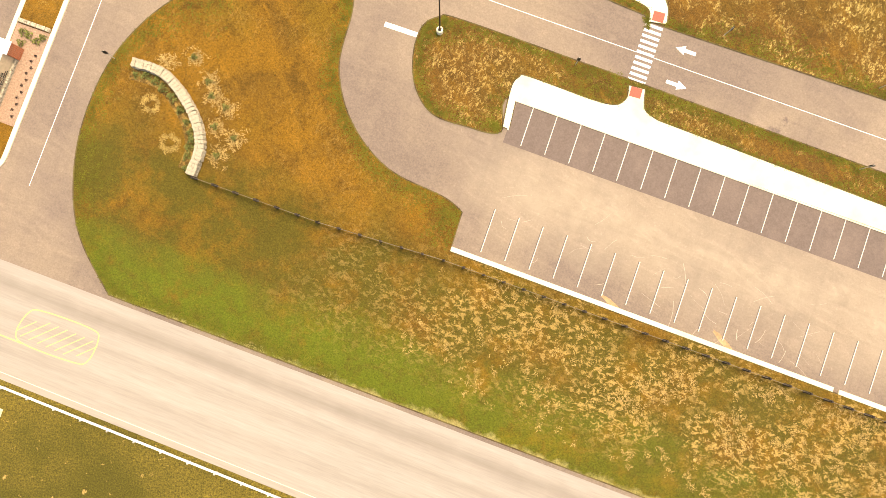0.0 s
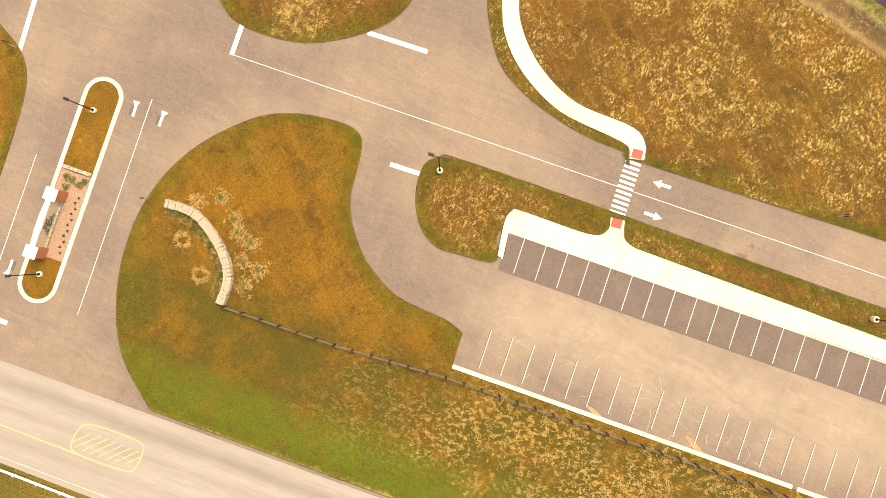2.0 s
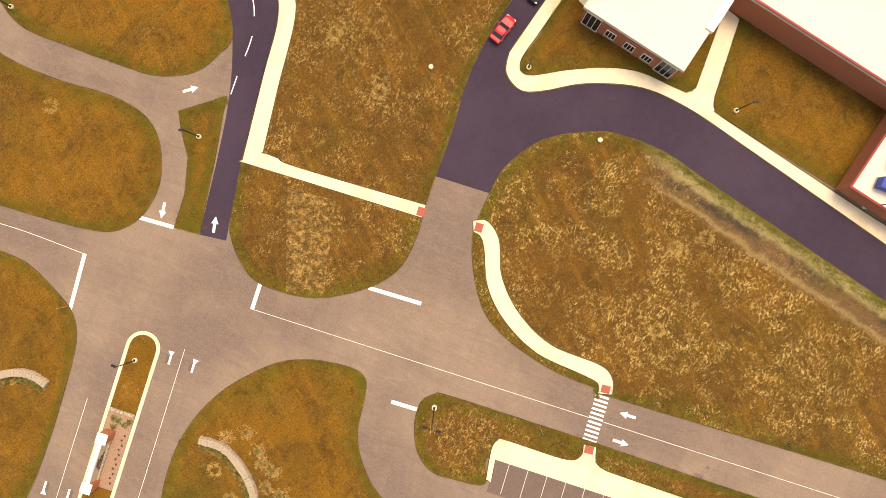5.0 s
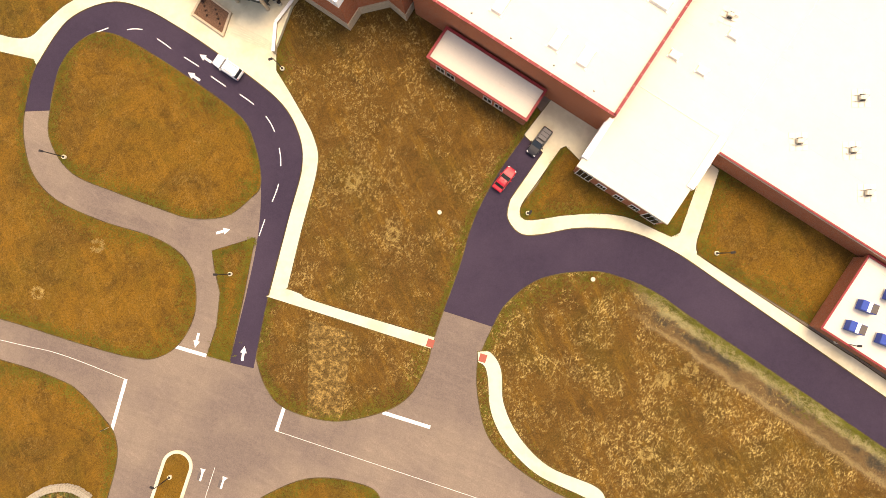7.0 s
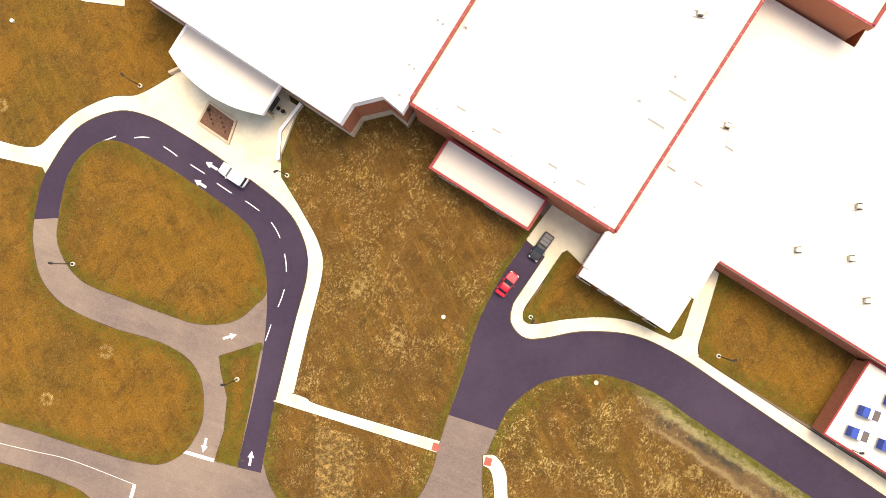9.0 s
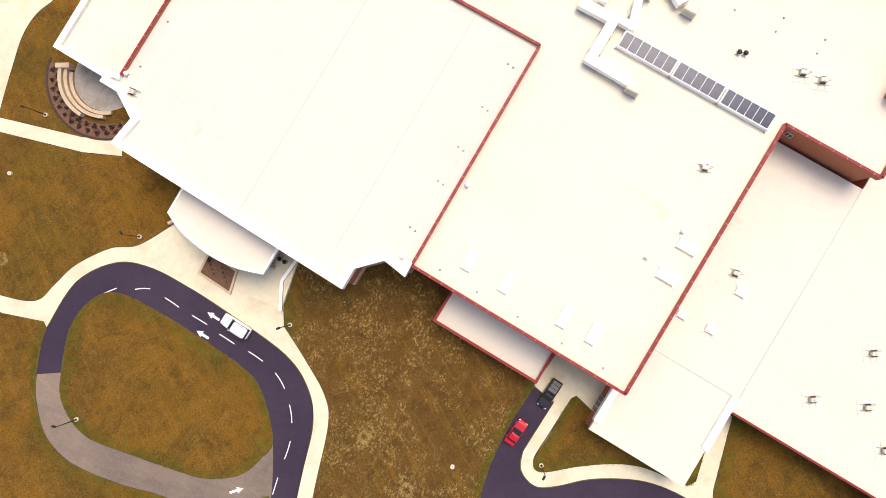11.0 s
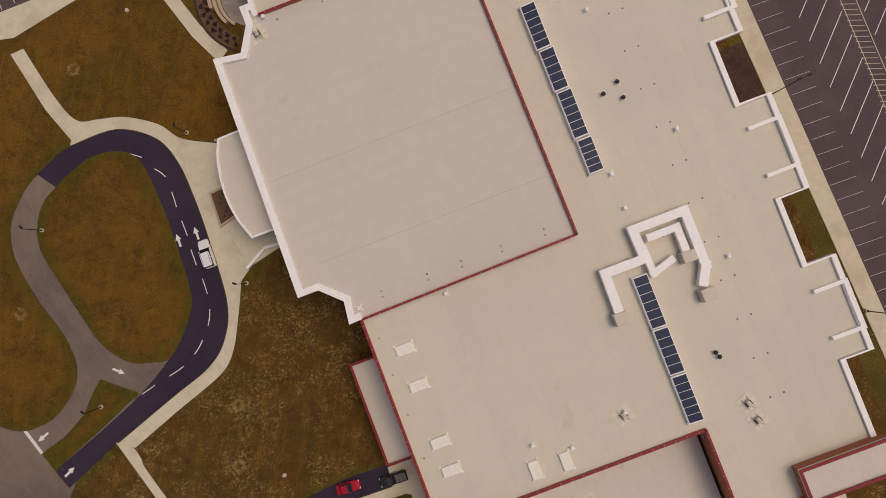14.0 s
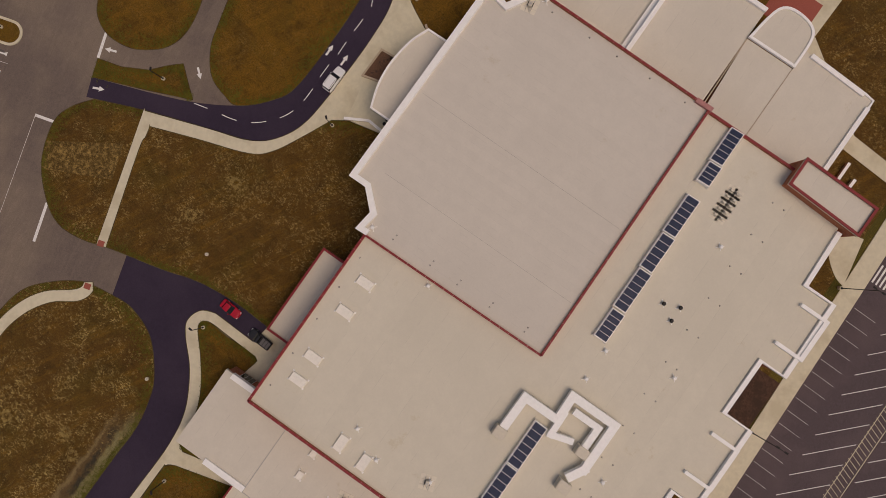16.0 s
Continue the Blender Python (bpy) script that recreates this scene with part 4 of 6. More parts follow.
# curved roof over the front entrance
canopy_pts = [(-34.6, -7.8)] + curve([(-34.5, -12.9), (-31.0, -14.3), (-26.0, -15.0), (-21.5, -14.6), (-17.4, -13.3)], False) + [(-17.4, -7.8)]
slab("roof", inset(canopy_pts, 0.15), 6.4, 6.85, M_ROOF3, school, "curved pale entrance roof")
ring("coping", canopy_pts, 0.35, 6.3, 7.05, M_COPING, school)
slab("glass_front", inset(canopy_pts, 1.6), 0.4, 6.3, M_GLASS, school, "dark glazed entrance front")
for u, v in ((-33.6, -12.2), (-29, -13.8), (-23.5, -14.0), (-18.4, -12.6)):
    part("column", rod(bmesh.new(), (u, v, 0.0), (u, v, 6.4), 0.3, seg=16), M_STONEBAND, school)


def window(u, v, z, w, h, across=(1, 0), panes=2):
    """A window in a wall whose outside faces away from v: frame, sill and panes."""
    m = Matrix.Translation((u, v, z)) @ Matrix.Rotation(math.atan2(across[1], across[0]), 4, "Z")
    e = part("window", box(bmesh.new(), -w / 2, -0.06, 0, w / 2, 0.05, h), M_COPING, school, "white framed window")
    e.matrix_basis = m
    part("sill", box(bmesh.new(), -w / 2 - 0.1, -0.18, -0.1, w / 2 + 0.1, 0.05, 0.0), M_STONEBAND, e)
    for k in range(panes):
        x0 = -w / 2 + 0.08 + k * (w - 0.08) / panes
        part("pane", box(bmesh.new(), x0, -0.09, 0.08, x0 + (w - 0.08) / panes - 0.08, -0.065, h - 0.08), M_GLASS, e)


for u in (9.5, 11.3, 18.0, 20.0):
    window(u, -6.2, 1.0, 1.5, 1.6)
for u in (36.4, 39.5, 42.5, 45.3, 48.2):
    window(u, -7.95, 0.3 if u in (36.4, 48.2) else 1.0, 2.4 if u in (36.4, 48.2) else 1.5, 3.6 if u in (36.4, 48.2) else 1.6, panes=3)
window(36.6, 42.0, 7.2, 1.1, 1.0)
for v in (1.5, -4.5):
    window(34.75, v, 0.5, 2.6, 3.2, (0, -1), 3)
for u in (-27, -14, -1, 11, 24):
    for k in range(3):
        window(u + 2.0 * k - 2, (69.6 if u in (-27, -1, 24) else 64.0), 1.0, 1.4, 1.8, (-1, 0))

# pale splice plates along the red copings
CLIP = slab_mesh("splice_plate", [(-0.05, -0.17), (0.05, -0.17), (0.05, 0.17), (-0.05, 0.17)], 0.0, 0.012)
for a, b, z in (((0.42, 34.4), (0.85, -0.5), 11.0), ((-48.6, 33.87), (0.4, 34.4), 11.0), ((-48.85, 1.2), (-48.6, 33.7), 11.0), ((1.0, -0.85), (34.6, -0.85), 10.4), ((34.65, -0.7), (34.65, 41.6), 10.4), ((34.8, 41.8), (49.0, 41.85), 10.4)):
    a, b = Vector(a), Vector(b)
    count = int((b - a).length / 1.8)
    for k in range(count):
        c = a.lerp(b, (k + 0.5) / count)
        ob = obj("splice_plate", CLIP, M_SPLICE, school)
        ob.matrix_basis = Matrix.Translation((c.x, c.y, z)) @ Matrix.Rotation(math.atan2((b - a).y, (b - a).x), 4, "Z")

# lapped joints of the big roof
M_JOINT = material("lapped membrane joint", (0.42, 0.38, 0.32), 0.7, spread=0.3, scale=3)
slab("roof_joint", band([(-24.0, -6.5), (-24.0, 33)], 0.05), 10.3, 10.47, M_JOINT, school)
slab("roof_joint", band([(-9.5, -4.0), (-9.5, 33.5)], 0.05), 10.3, 10.466, M_JOINT, school)


def on_roof(name, u, v, z, label, category, group=""):
    e = empty(name, BASE @ Matrix.Translation((u, v, z)))
    return tagged(e, label, category, group)


# ---- solar arrays ----
def solar(u, v, count, L, z=9.85):
    e = on_roof("solar_array", u, v, z, "row of dark blue solar panels on a white roof frame", "solar panel", "solar arrays")
    w = (L - 0.3) / count
    bm = bmesh.new()
    vs = [bm.verts.new(p) for p in ((0, 0, 0), (L, 0, 0), (L, 2.3, 0), (0, 2.3, 0), (0, 0, 0.85), (L, 0, 0.85), (L, 2.3, 1.15), (0, 2.3, 1.15))]
    for f in ((3, 2, 1, 0), (4, 5, 6, 7), (0, 1, 5, 4), (1, 2, 6, 5), (2, 3, 7, 6), (3, 0, 4, 7)):
        bm.faces.new([vs[i] for i in f])
    part("frame", bm, M_COPING, e, "white metal frame")
    t = math.atan2(0.3, 2.3)
    for k in range(count):
        p = part("panel", box(bmesh.new(), 0.045, 0, 0, w - 0.045, 2.04, 0.04), M_PANEL, e)
        p.matrix_basis = Matrix.Translation((0.15 + k * w, 0.14, 0.89)) @ Matrix.Rotation(t, 4, "X")
    for x in (0.0, L):
        for y in (0.0, 2.3):
            part("foot", box(bmesh.new(), x - 0.18, y - 0.18, 0, x + 0.18, y + 0.18, 0.2), M_METAL, e)
    return e


for u, v, c, L in ((9.55, 39.7, 6, 8.3), (18.0, 39.7, 5, 7.2), (25.4, 39.7, 6, 7.5), (-35.1, 38.9, 6, 7.3), (-27.6, 39.1, 5, 6.7), (-20.7, 39.3, 6, 7.6), (-12.8, 39.5, 5, 5.5), (-48.2, 38.5, 6, 6.4), (-41.6, 38.7, 4, 3.8)):
    solar(u, v, c, L)

# ---- ducts ----
duct = on_roof("roof_duct", -0.2, 0.5, 9.85, "white boxy air duct winding over the roof", "air duct")


def duct_run(pts, w=1.4, z0=0.45, z1=1.5):
    for a, b in zip(pts, pts[1:]):
        a, b = Vector(a), Vector(b)
        d = (b - a).normalized()
        n = max(1, round((b - a).length / 1.5))
        a2, b2 = a - d * w / 2 * 0.98, b + d * w / 2 * 0.98
        slab("duct_section", band([a2, b2], w), z0, z1, M_DUCT, duct)
        for k in range(n + 1):
            c = a.lerp(b, k / n)
            slab("flange", band([c - d * 0.04, c + d * 0.04], w + 0.1), z0 - 0.03, z1 + 0.04, M_DUCT, duct)
        for k in range(max(1, n // 2)):
            c = a.lerp(b, (k + 0.5) / max(1, n // 2))
            for s in (-1, 1):
                q = c + Vector((-d.y, d.x)) * s * (w / 2 + 0.1)
                part("duct_leg", box(bmesh.new(), q.x - 0.06, q.y - 0.06, 0, q.x + 0.06, q.y + 0.06, z0 + 0.4), M_METAL, duct)
        z1 -= 0.012


duct_run([(13.9, 48.8), (11.7, 50.0), (3.0, 50.0), (3.0, 41.8), (6.6, 41.9)])
duct_run([(4.9, 43.9), (4.9, 48.1), (8.2, 48.1)], 1.15, 0.45, 1.4)
duct_run([(6.2, 42.3), (10.2, 42.4), (9.2, 45.6)], 1.05, 0.45, 1.35)
duct_run([(7.6, 41.2), (7.6, 35.6), (13.3, 35.5)])


M_BEIGE = material("beige enamelled steel", (0.66, 0.6, 0.48), 0.5, spread=0.06, scale=2)


def ac_unit(u, v, w, d, h, label="beige boxy rooftop air unit beside the duct"):
    e = on_roof("air_unit", u, v, 9.85, label, "air unit")
    part("casing", box(bmesh.new(), -w / 2, -d / 2, 0.15, w / 2, d / 2, h, 0.05), M_BEIGE, e)
    part("top_panel", box(bmesh.new(), -w / 2 + 0.1, -d / 2 + 0.1, h, -0.05, d / 2 - 0.1, h + 0.06), M_BEIGE, e)
    part("top_panel", box(bmesh.new(), 0.05, -d / 2 + 0.1, h, w / 2 - 0.1, d / 2 - 0.1, h + 0.06), M_BEIGE, e)
    part("base_rail", box(bmesh.new(), -w / 2 - 0.1, -d / 2 - 0.1, 0, w / 2 + 0.1, d / 2 + 0.1, 0.15), M_METAL, e)
    part("side_louvre", box(bmesh.new(), -w / 2 + 0.2, -d / 2 - 0.03, 0.5, w / 2 - 0.2, -d / 2, h - 0.3), M_METAL, e)


ac_unit(15.7, 49.3, 1.9, 2.2, 1.75)
ac_unit(14.5, 35.9, 1.9, 2.1, 1.75)
ac_unit(9.4, 48.6, 1.7, 2.1, 1.8)


# ---- skylight boxes and small roof things ----
M_HATCH = material("weathered white hatch sheet", (0.9, 0.85, 0.74), 0.6, spread=0.06, scale=2)


def hatch_box(u, v, z, turn, w=3.0, d=1.7, h=0.5):
    e = on_roof("roof_hatch", u, v, z, "low white roof hatch with raised corners", "roof hatch", "roof hatches")
    e.matrix_world = e.matrix_world @ Matrix.Rotation(turn, 4, "Z")
    bm = bmesh.new()
    top = 0.9
    vs = [bm.verts.new((x * w / 2 * k, y * d / 2 * k, zz)) for zz, k in ((0, 1), (h, top)) for x, y in ((-1, -1), (1, -1), (1, 1), (-1, 1))]
    for f in ((0, 1, 5, 4), (1, 2, 6, 5), (2, 3, 7, 6), (3, 0, 4, 7), (4, 5, 6, 7)):
        bm.faces.new([vs[i] for i in f])
    part("hood", bm, M_HATCH, e)
    part("lid_seam", box(bmesh.new(), -w / 2 * top + 0.1, -0.02, h, w / 2 * top - 0.1, 0.02, h + 0.02), M_HATCH, e)
    for x in (-1, 1):
        for y in (-1, 1):
            part("corner_bracket", box(bmesh.new(), x * w / 2 - 0.14, y * d / 2 - 0.14, 0, x * w / 2 + 0.14, y * d / 2 + 0.14, 0.18), M_COPING, e)


for u, v in ((7.4, 3.8), (13.3, 3.8), (22.5, 3.8), (27.0, 3.9)):
    hatch_box(u, v, 9.85, radians(90))
for u, v in ((31.8, 20.7), (31.4, 15.8)):
    hatch_box(u, v, 9.85, 0)
for u, v in ((37.5, 13.0), (42.0, 13.2), (43.0, 20.0)):
    hatch_box(u, v, 4.8, 0, 1.6, 1.2, 0.45)


def vent(u, v, z, dark=False):
    e = on_roof("roof_vent", u, v, z, "small dark capped roof vent" if dark else "small pale roof vent on splayed feet", "roof vent", "roof vents")
    part("pipe", rod(bmesh.new(), (0, 0, 0), (0, 0, 0.55), 0.14), M_BLACK if dark else M_METAL, e)
    part("cap", rod(bmesh.new(), (0, 0, 0.5), (0, 0, 0.75), 0.36, 0.22, 12), M_BLACK if dark else M_COPING, e)
    for k in range(4):
        a = radians(45 + 90 * k)
        part("foot", rod(bmesh.new(), (0.2 * math.cos(a), 0.2 * math.sin(a), 0.03), (0.75 * math.cos(a), 0.75 * math.sin(a), 0.03), 0.09, 0.05, 6), M_COPING, e)


for u, v in ((1.7, 12.7), (28.0, 31.5), (30.2, 22.2), (27.8, 16.7), (-0.7, 42.7), (-6.3, 42.7), (11.6, 54.5), (-31.1, 48.3), (-9.1, 54.3)):
    vent(u, v, 9.85)
vent(-0.9, -0.4, 10.45)
vent(-48.3, 1.6, 10.45)
for u, v in ((-18.1, 46.0), (-19.1, 48.6), (-16.5, 48.6), (24.4, 47.4), (25.2, 47.7)):
    vent(u, v, 9.85, True)


def stub(u, v, z):
    e = on_roof("pipe_stub", u, v, z, "short dark plumbing stub on the roof", "vent pipe", "plumbing stubs")
    part("pipe", rod(bmesh.new(), (0, 0, 0), (0, 0, 0.3), 0.08), M_METAL, e)
    part("flashing", rod(bmesh.new(), (0, 0, 0), (0, 0, 0.06), 0.15, 0.1), M_SEAL, e)


for k in range(13):
    stub(-42 + 6.3 * k, 51.2 + 0.12 * k, 9.85)
    stub(-42 + 6.3 * k, 53.4 + 0.12 * k, 9.85)
for v in (3.5, 11.0, 16.5, 23, 30):
    stub(-1.2, v, 10.45)
    stub(-2.1, v + 0.1, 10.45)
    stub(-47.3, v, 10.45)
for u in (4.5, 10.5, 17, 24, 30.5):
    stub(u, 0.6, 9.85)


M_PAVER = material("cream roof paver", (0.76, 0.695, 0.56), 0.8, spread=0.06, scale=1.5)


def machine(u, v, z, turn=0.0, label="grey roof condenser with open pipework on pavers", size=1.0):
    e = on_roof("roof_condenser", u, v, z, label, "condenser", "roof condensers")
    e.matrix_world = e.matrix_world @ Matrix.Rotation(turn, 4, "Z") @ Matrix.Scale(size, 4)
    part("casing", box(bmesh.new(), -0.45, -0.3, 0.25, 0.45, 0.3, 0.8, 0.04), M_BEIGE, e)
    part("fan_guard", rod(bmesh.new(), (0, 0, 0.8), (0, 0, 0.86), 0.2, seg=16), M_METAL, e)
    for y in (-0.45, 0.45):
        part("rail", box(bmesh.new(), -0.9, y - 0.05, 0.1, 0.9, y + 0.05, 0.25), M_METAL, e)
    part("pipework", rod(bmesh.new(), (0.55, 0, 0.4), (1.2, 0.35, 0.15), 0.06), M_METAL, e)
    for y in (-0.42, 0.42) if size == 1.0 else ():
        part("stand", box(bmesh.new(), -0.32, y - 0.05, 0.25, 0.32, y + 0.05, 0.62), M_BLACK, e, "black steel stand")
    for x in (-0.9, 0.0, 0.9):
        for y in (-0.9, 0.0, 0.9):
            part("paver", box(bmesh.new(), x - 0.4, y - 0.4, 0, x + 0.4, y + 0.4, 0.06), M_PAVER, e)


for u, v in ((33.2, 49.2), (36.0, 49.6), (28.4, 31.2)):
    machine(u, v, 9.85, radians(20))
for k in range(5):
    machine(-39.8 + 1.2 * k, 44.6, 9.85, radians(90), "small condenser in a double row on the roof", 0.62)
    machine(-39.8 + 1.2 * k, 45.8, 9.85, radians(90), "small condenser in a double row on the roof", 0.62)
for u, v in ((59, 12), (66, 15), (71, 11), (63, 22), (76, 14)):
    machine(u, v, 4.8, radians(35))
for u, v in ((41, 22), (-46.2, -0.2)):
    machine(u, v, 4.8 if u > 0 else 10.45, radians(10))
for u, v in ((-50.6, 12.2), (-50.6, 9.4), (-50.4, 3.0)):
    machine(u, v, 5.4, radians(5))


def chiller(u, v):
    e = on_roof("chiller", u, v, 3.3, "blue cased chiller with a white lid on the low roof", "chiller", "chillers")
    e.matrix_world = e.matrix_world @ Matrix.Scale(0.82, 4)
    e.matrix_world = e.matrix_world @ Matrix.Rotation(radians(12), 4, "Z")
    part("casing", box(bmesh.new(), -1.5, -0.9, 0.2, 1.5, 0.9, 1.7, 0.08), M_BLUE, e)
    part("lid", box(bmesh.new(), -0.35, -0.92, 1.7, 0.25, 0.92, 1.78), M_COPING, e)
    part("grille", box(bmesh.new(), 0.35, -0.8, 1.7, 1.4, 0.8, 1.75), M_SEAL, e)
    part("base_rail", box(bmesh.new(), -1.6, -0.95, 0, 1.6, 0.95, 0.2), M_METAL, e)


for u, v in ((80.4, -5.8), (80.2, -2.4), (82.6, 0.9), (85.0, -5.0)):
    chiller(u, v)


# ---- courtyard, east side and lots ----
def bpts(pts):
    return [tuple(B(u, v).to_2d()) for u, v in pts]


structure(slab("lawn", bpts([(-100, 58), (-50, 58), (-44, 60), (49, 60), (130, 60), (130, 73.4), (-100, 71.0)]), -0.1, 0.085, M_LAWN2), "dry brown lawn along the east front", "lawn")
structure(slab("lawn", bpts([(-110, 20), (-60, 20), (-50, 58), (-110, 70.5)]), -0.1, 0.075, M_LAWN2), "dry brown lawn north of the school", "lawn")
structure(slab("walkway", bpts([(-110, 70.9), (-37.1, 73.6), (32.4, 76.2), (130, 79.8), (130, 82.8), (32.3, 79.2), (-37.3, 77.1), (-110, 74.4)]), -0.1, 0.12, M_CONCRETE), "pale concrete footpath along the east front", "path")
structure(slab("walkway", bpts(curve([(-49.5, 71.8), (-48.6, 68.6), (-46.2, 67.6), (-43.6, 68.4), (-41.2, 71.2), (-40.4, 73.6)], False)), -0.1, 0.14, M_CONCRETE), "pale concrete apron before the tower door", "path")
structure(slab("walkway", bpts([(-110, 37), (-72, 36), (-72, 40), (-64, 57.5), (-61, 58), (-60, 72.6), (-63, 72.6), (-64, 60), (-75, 44), (-110, 45)]), -0.1, 0.13, M_CONCRETE), "pale concrete path to the north door", "path")
lot = slab("parking_lot", bpts([(-110, 74.45), (-37.3, 77.15), (32.3, 79.25), (130, 82.85), (130, 190), (-110, 190)]), -0.1, 0.03, M_LOT)
structure(lot, "dark worn asphalt parking lot east of the school", "road")
for k in range(40):
    u = -38.4 + 2.74 * k
    v = 77.4 + 0.03 * (u + 38)
    stripes("bay_line", [(B(u, v).to_2d(), B(u + 0.1, v + 4.5).to_2d())], 0.05, lot, 0.031)
    u2 = -28.4 - 12.9 + 4.27 * k
    stripes("bay_line", [(B(u2, 84.2 + 0.03 * (u2 + 28)).to_2d(), B(u2 - 7.0, 90.9 + 0.03 * (u2 + 28)).to_2d())], 0.13, lot, 0.031)
    stripes("bay_line", [(B(u2 + 3, 94.6 + 0.03 * (u2 + 28)).to_2d(), B(u2 - 3.6, 100.9 + 0.03 * (u2 + 28)).to_2d())], 0.13, lot, 0.031)
stripes("walk_edge", [(B(-48, 91.6).to_2d(), B(60, 92.6).to_2d()), (B(-48, 94.0).to_2d(), B(60, 95.0).to_2d())], 0.12, lot, 0.031, M_CONCRETE)
for k in range(110):
    u = -48 + k * 0.98
    stripes("hatch_bar", [(B(u, 91.6).to_2d(), B(u + 0.9, 94.0).to_2d())], 0.1, lot, 0.031, M_CONCRETE)
for k in range(9):
    stripes("crosswalk_bar", [(B(-47.6, 77.3 + 0.78 * k).to_2d(), B(-44.0, 77.4 + 0.78 * k).to_2d())], 0.35, lot, 0.031)

west = slab("parking_lot", [(-104.0, 103.6), (-106.6, 95.4), (-113.1, 83.0), (-116, 79.4), (-170, 95), (-170, 150), (-110, 150), (-104.2, 116)], -0.1, 0.125, M_LOT)
structure(west, "dark asphalt parking lot west of the courtyard", "road")
for k in range(9):
    a = Vector((-104.6, 103.0)).lerp(Vector((-113.4, 84.2)), k / 8)
    stripes("bay_line", [(a, a + Vector((-4.2, 2.6)))], 0.1, west, 0.126)

CA = (-79.6, 113.3)


def arc(c, r, a0, a1, n=24):
    return [(c[0] + r * math.cos(radians(a0 + (a1 - a0) * k / n)), c[1] + r * math.sin(radians(a0 + (a1 - a0) * k / n))) for k in range(n + 1)]


bed = structure(slab("planting_bed", arc(CA, 10.0, 165, 290) + arc(CA, 7.7, 290, 165), -0.1, 0.14, M_MULCH), "mulched planting ring behind the amphitheatre", "planting bed")
structure(slab("edging", arc(CA, 10.4, 160, 292) + arc(CA, 10.02, 292, 160), -0.1, 0.17, M_SHRUB2), "dark edging round the planting ring", "edging")
M_STAGE = material("weathered grey concrete", (0.36, 0.325, 0.27), spread=0.12, scale=1.5, second=(0.28, 0.25, 0.21), big=0.5, amount=0.4)
structure(slab("stage_floor", arc(CA, 5.6, 150, 330) + [(-73, 112)], -0.1, 0.15, M_STAGE), "weathered concrete stage floor", "paving")
amph = empty("amphitheatre_seating", Matrix.Translation((*CA, 0)))
tagged(amph, "three curved tan stone seating tiers facing a stage", "seating")
for k, (r, a0, a1) in enumerate(((5.7, 172, 278), (6.4, 168, 268), (7.1, 166, 240))):
    slab("seat_tier", arc((0, 0), r + 0.55, a0, a1) + arc((0, 0), r, a1, a0), 0.0, 0.45 + 0.4 * k, M_STONEBAND, amph)
part("end_block", box(bmesh.new(), -7.9, 1.2, 0, -5.6, 2.0, 1.5, 0.04), M_STONEBAND, amph)

CC = (-94.3, 131.9)
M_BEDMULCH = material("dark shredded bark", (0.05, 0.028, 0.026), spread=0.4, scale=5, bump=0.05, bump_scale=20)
M_PAVEGREY = material("weathered grey paving", (0.4, 0.36, 0.3), spread=0.1, scale=2)
circle = empty("memorial_circle", Matrix.Translation((*CC, 0.1)))
tagged(circle, "round paved memorial with radial beds and curved seat walls", "memorial")
slab("flower_bed", arc((0, 0), 4.4, 0, 352, 44), 0.0, 0.06, M_BEDMULCH, circle, "dark mulch of the round bed")
slab("paving", arc((0, 0), 2.3, 0, 345, 24), 0.0, 0.075, M_PAVEGREY, circle, "grey paved centre")
for a, w in ((62, 26), (112, 22), (152, 24), (205, 30), (258, 26), (318, 34), (20, 14)):
    slab("radial_path", arc((0, 0), 3.7, a - w / 2, a + w / 2, 6) + arc((0, 0), 1.9, a + w * 0.8, a - w * 0.8, 6), 0.0, 0.08, M_PAVEGREY, circle)
for a, b in ((5, 72), (228, 282)):
    slab("seat_wall", arc((0, 0), 4.5, a, b, 14) + arc((0, 0), 4.05, b, a, 14), 0.0, 0.5, M_STONEBAND, circle, "curved tan stone seat wall")
for a in (76, 128, 168):
    slab("bench", arc((0, 0), 3.5, a - 11, a + 11, 5) + arc((0, 0), 3.1, a + 11, a - 11, 5), 0.06, 0.5, M_DARKWOOD, circle, "dark timber bench")
part("plinth", box(bmesh.new(), -0.35, -0.25, 0, 0.35, 0.25, 0.9, 0.03), M_METAL, circle)


# ---- shrubs and tufts ----
def leaf_clump(r, h, count, seed, size=0.16):
    """A low dome of many small leaves with an uneven outline."""
    rnd = random.Random(seed)
    v, f = [], []
    for _ in range(count):
        a, q = rnd.uniform(0, 2 * math.pi), math.sqrt(rnd.random())
        rr = r * q * (0.8 + 0.3 * math.sin(3 * a + seed))
        c = Vector((rr * math.cos(a), rr * math.sin(a), h * (1 - q * q) * rnd.uniform(0.35, 1) + 0.05))
        d = Vector((rnd.uniform(-1, 1), rnd.uniform(-1, 1), rnd.uniform(-0.2, 0.8))).normalized()
        s = d.cross(Vector((rnd.uniform(-1, 1), rnd.uniform(-1, 1), 0.4))).normalized() * size * 0.35
        k = len(v)
        v += [tuple(c - s), tuple(c + s), tuple(c + d * size + s * 0.3), tuple(c + d * size - s * 0.3)]
        f.append((k, k + 1, k + 2, k + 3))
    return mesh("leaf_clump", v, f)


SHRUBS = [leaf_clump(0.55, 0.6, 130, k) for k in range(3)]
DRY = [leaf_clump(0.5, 0.45, 110, k + 9) for k in range(3)]
for me in SHRUBS:
    me.materials.append(M_SHRUB)
for me in DRY:
    me.materials.append(M_SHRUB2)


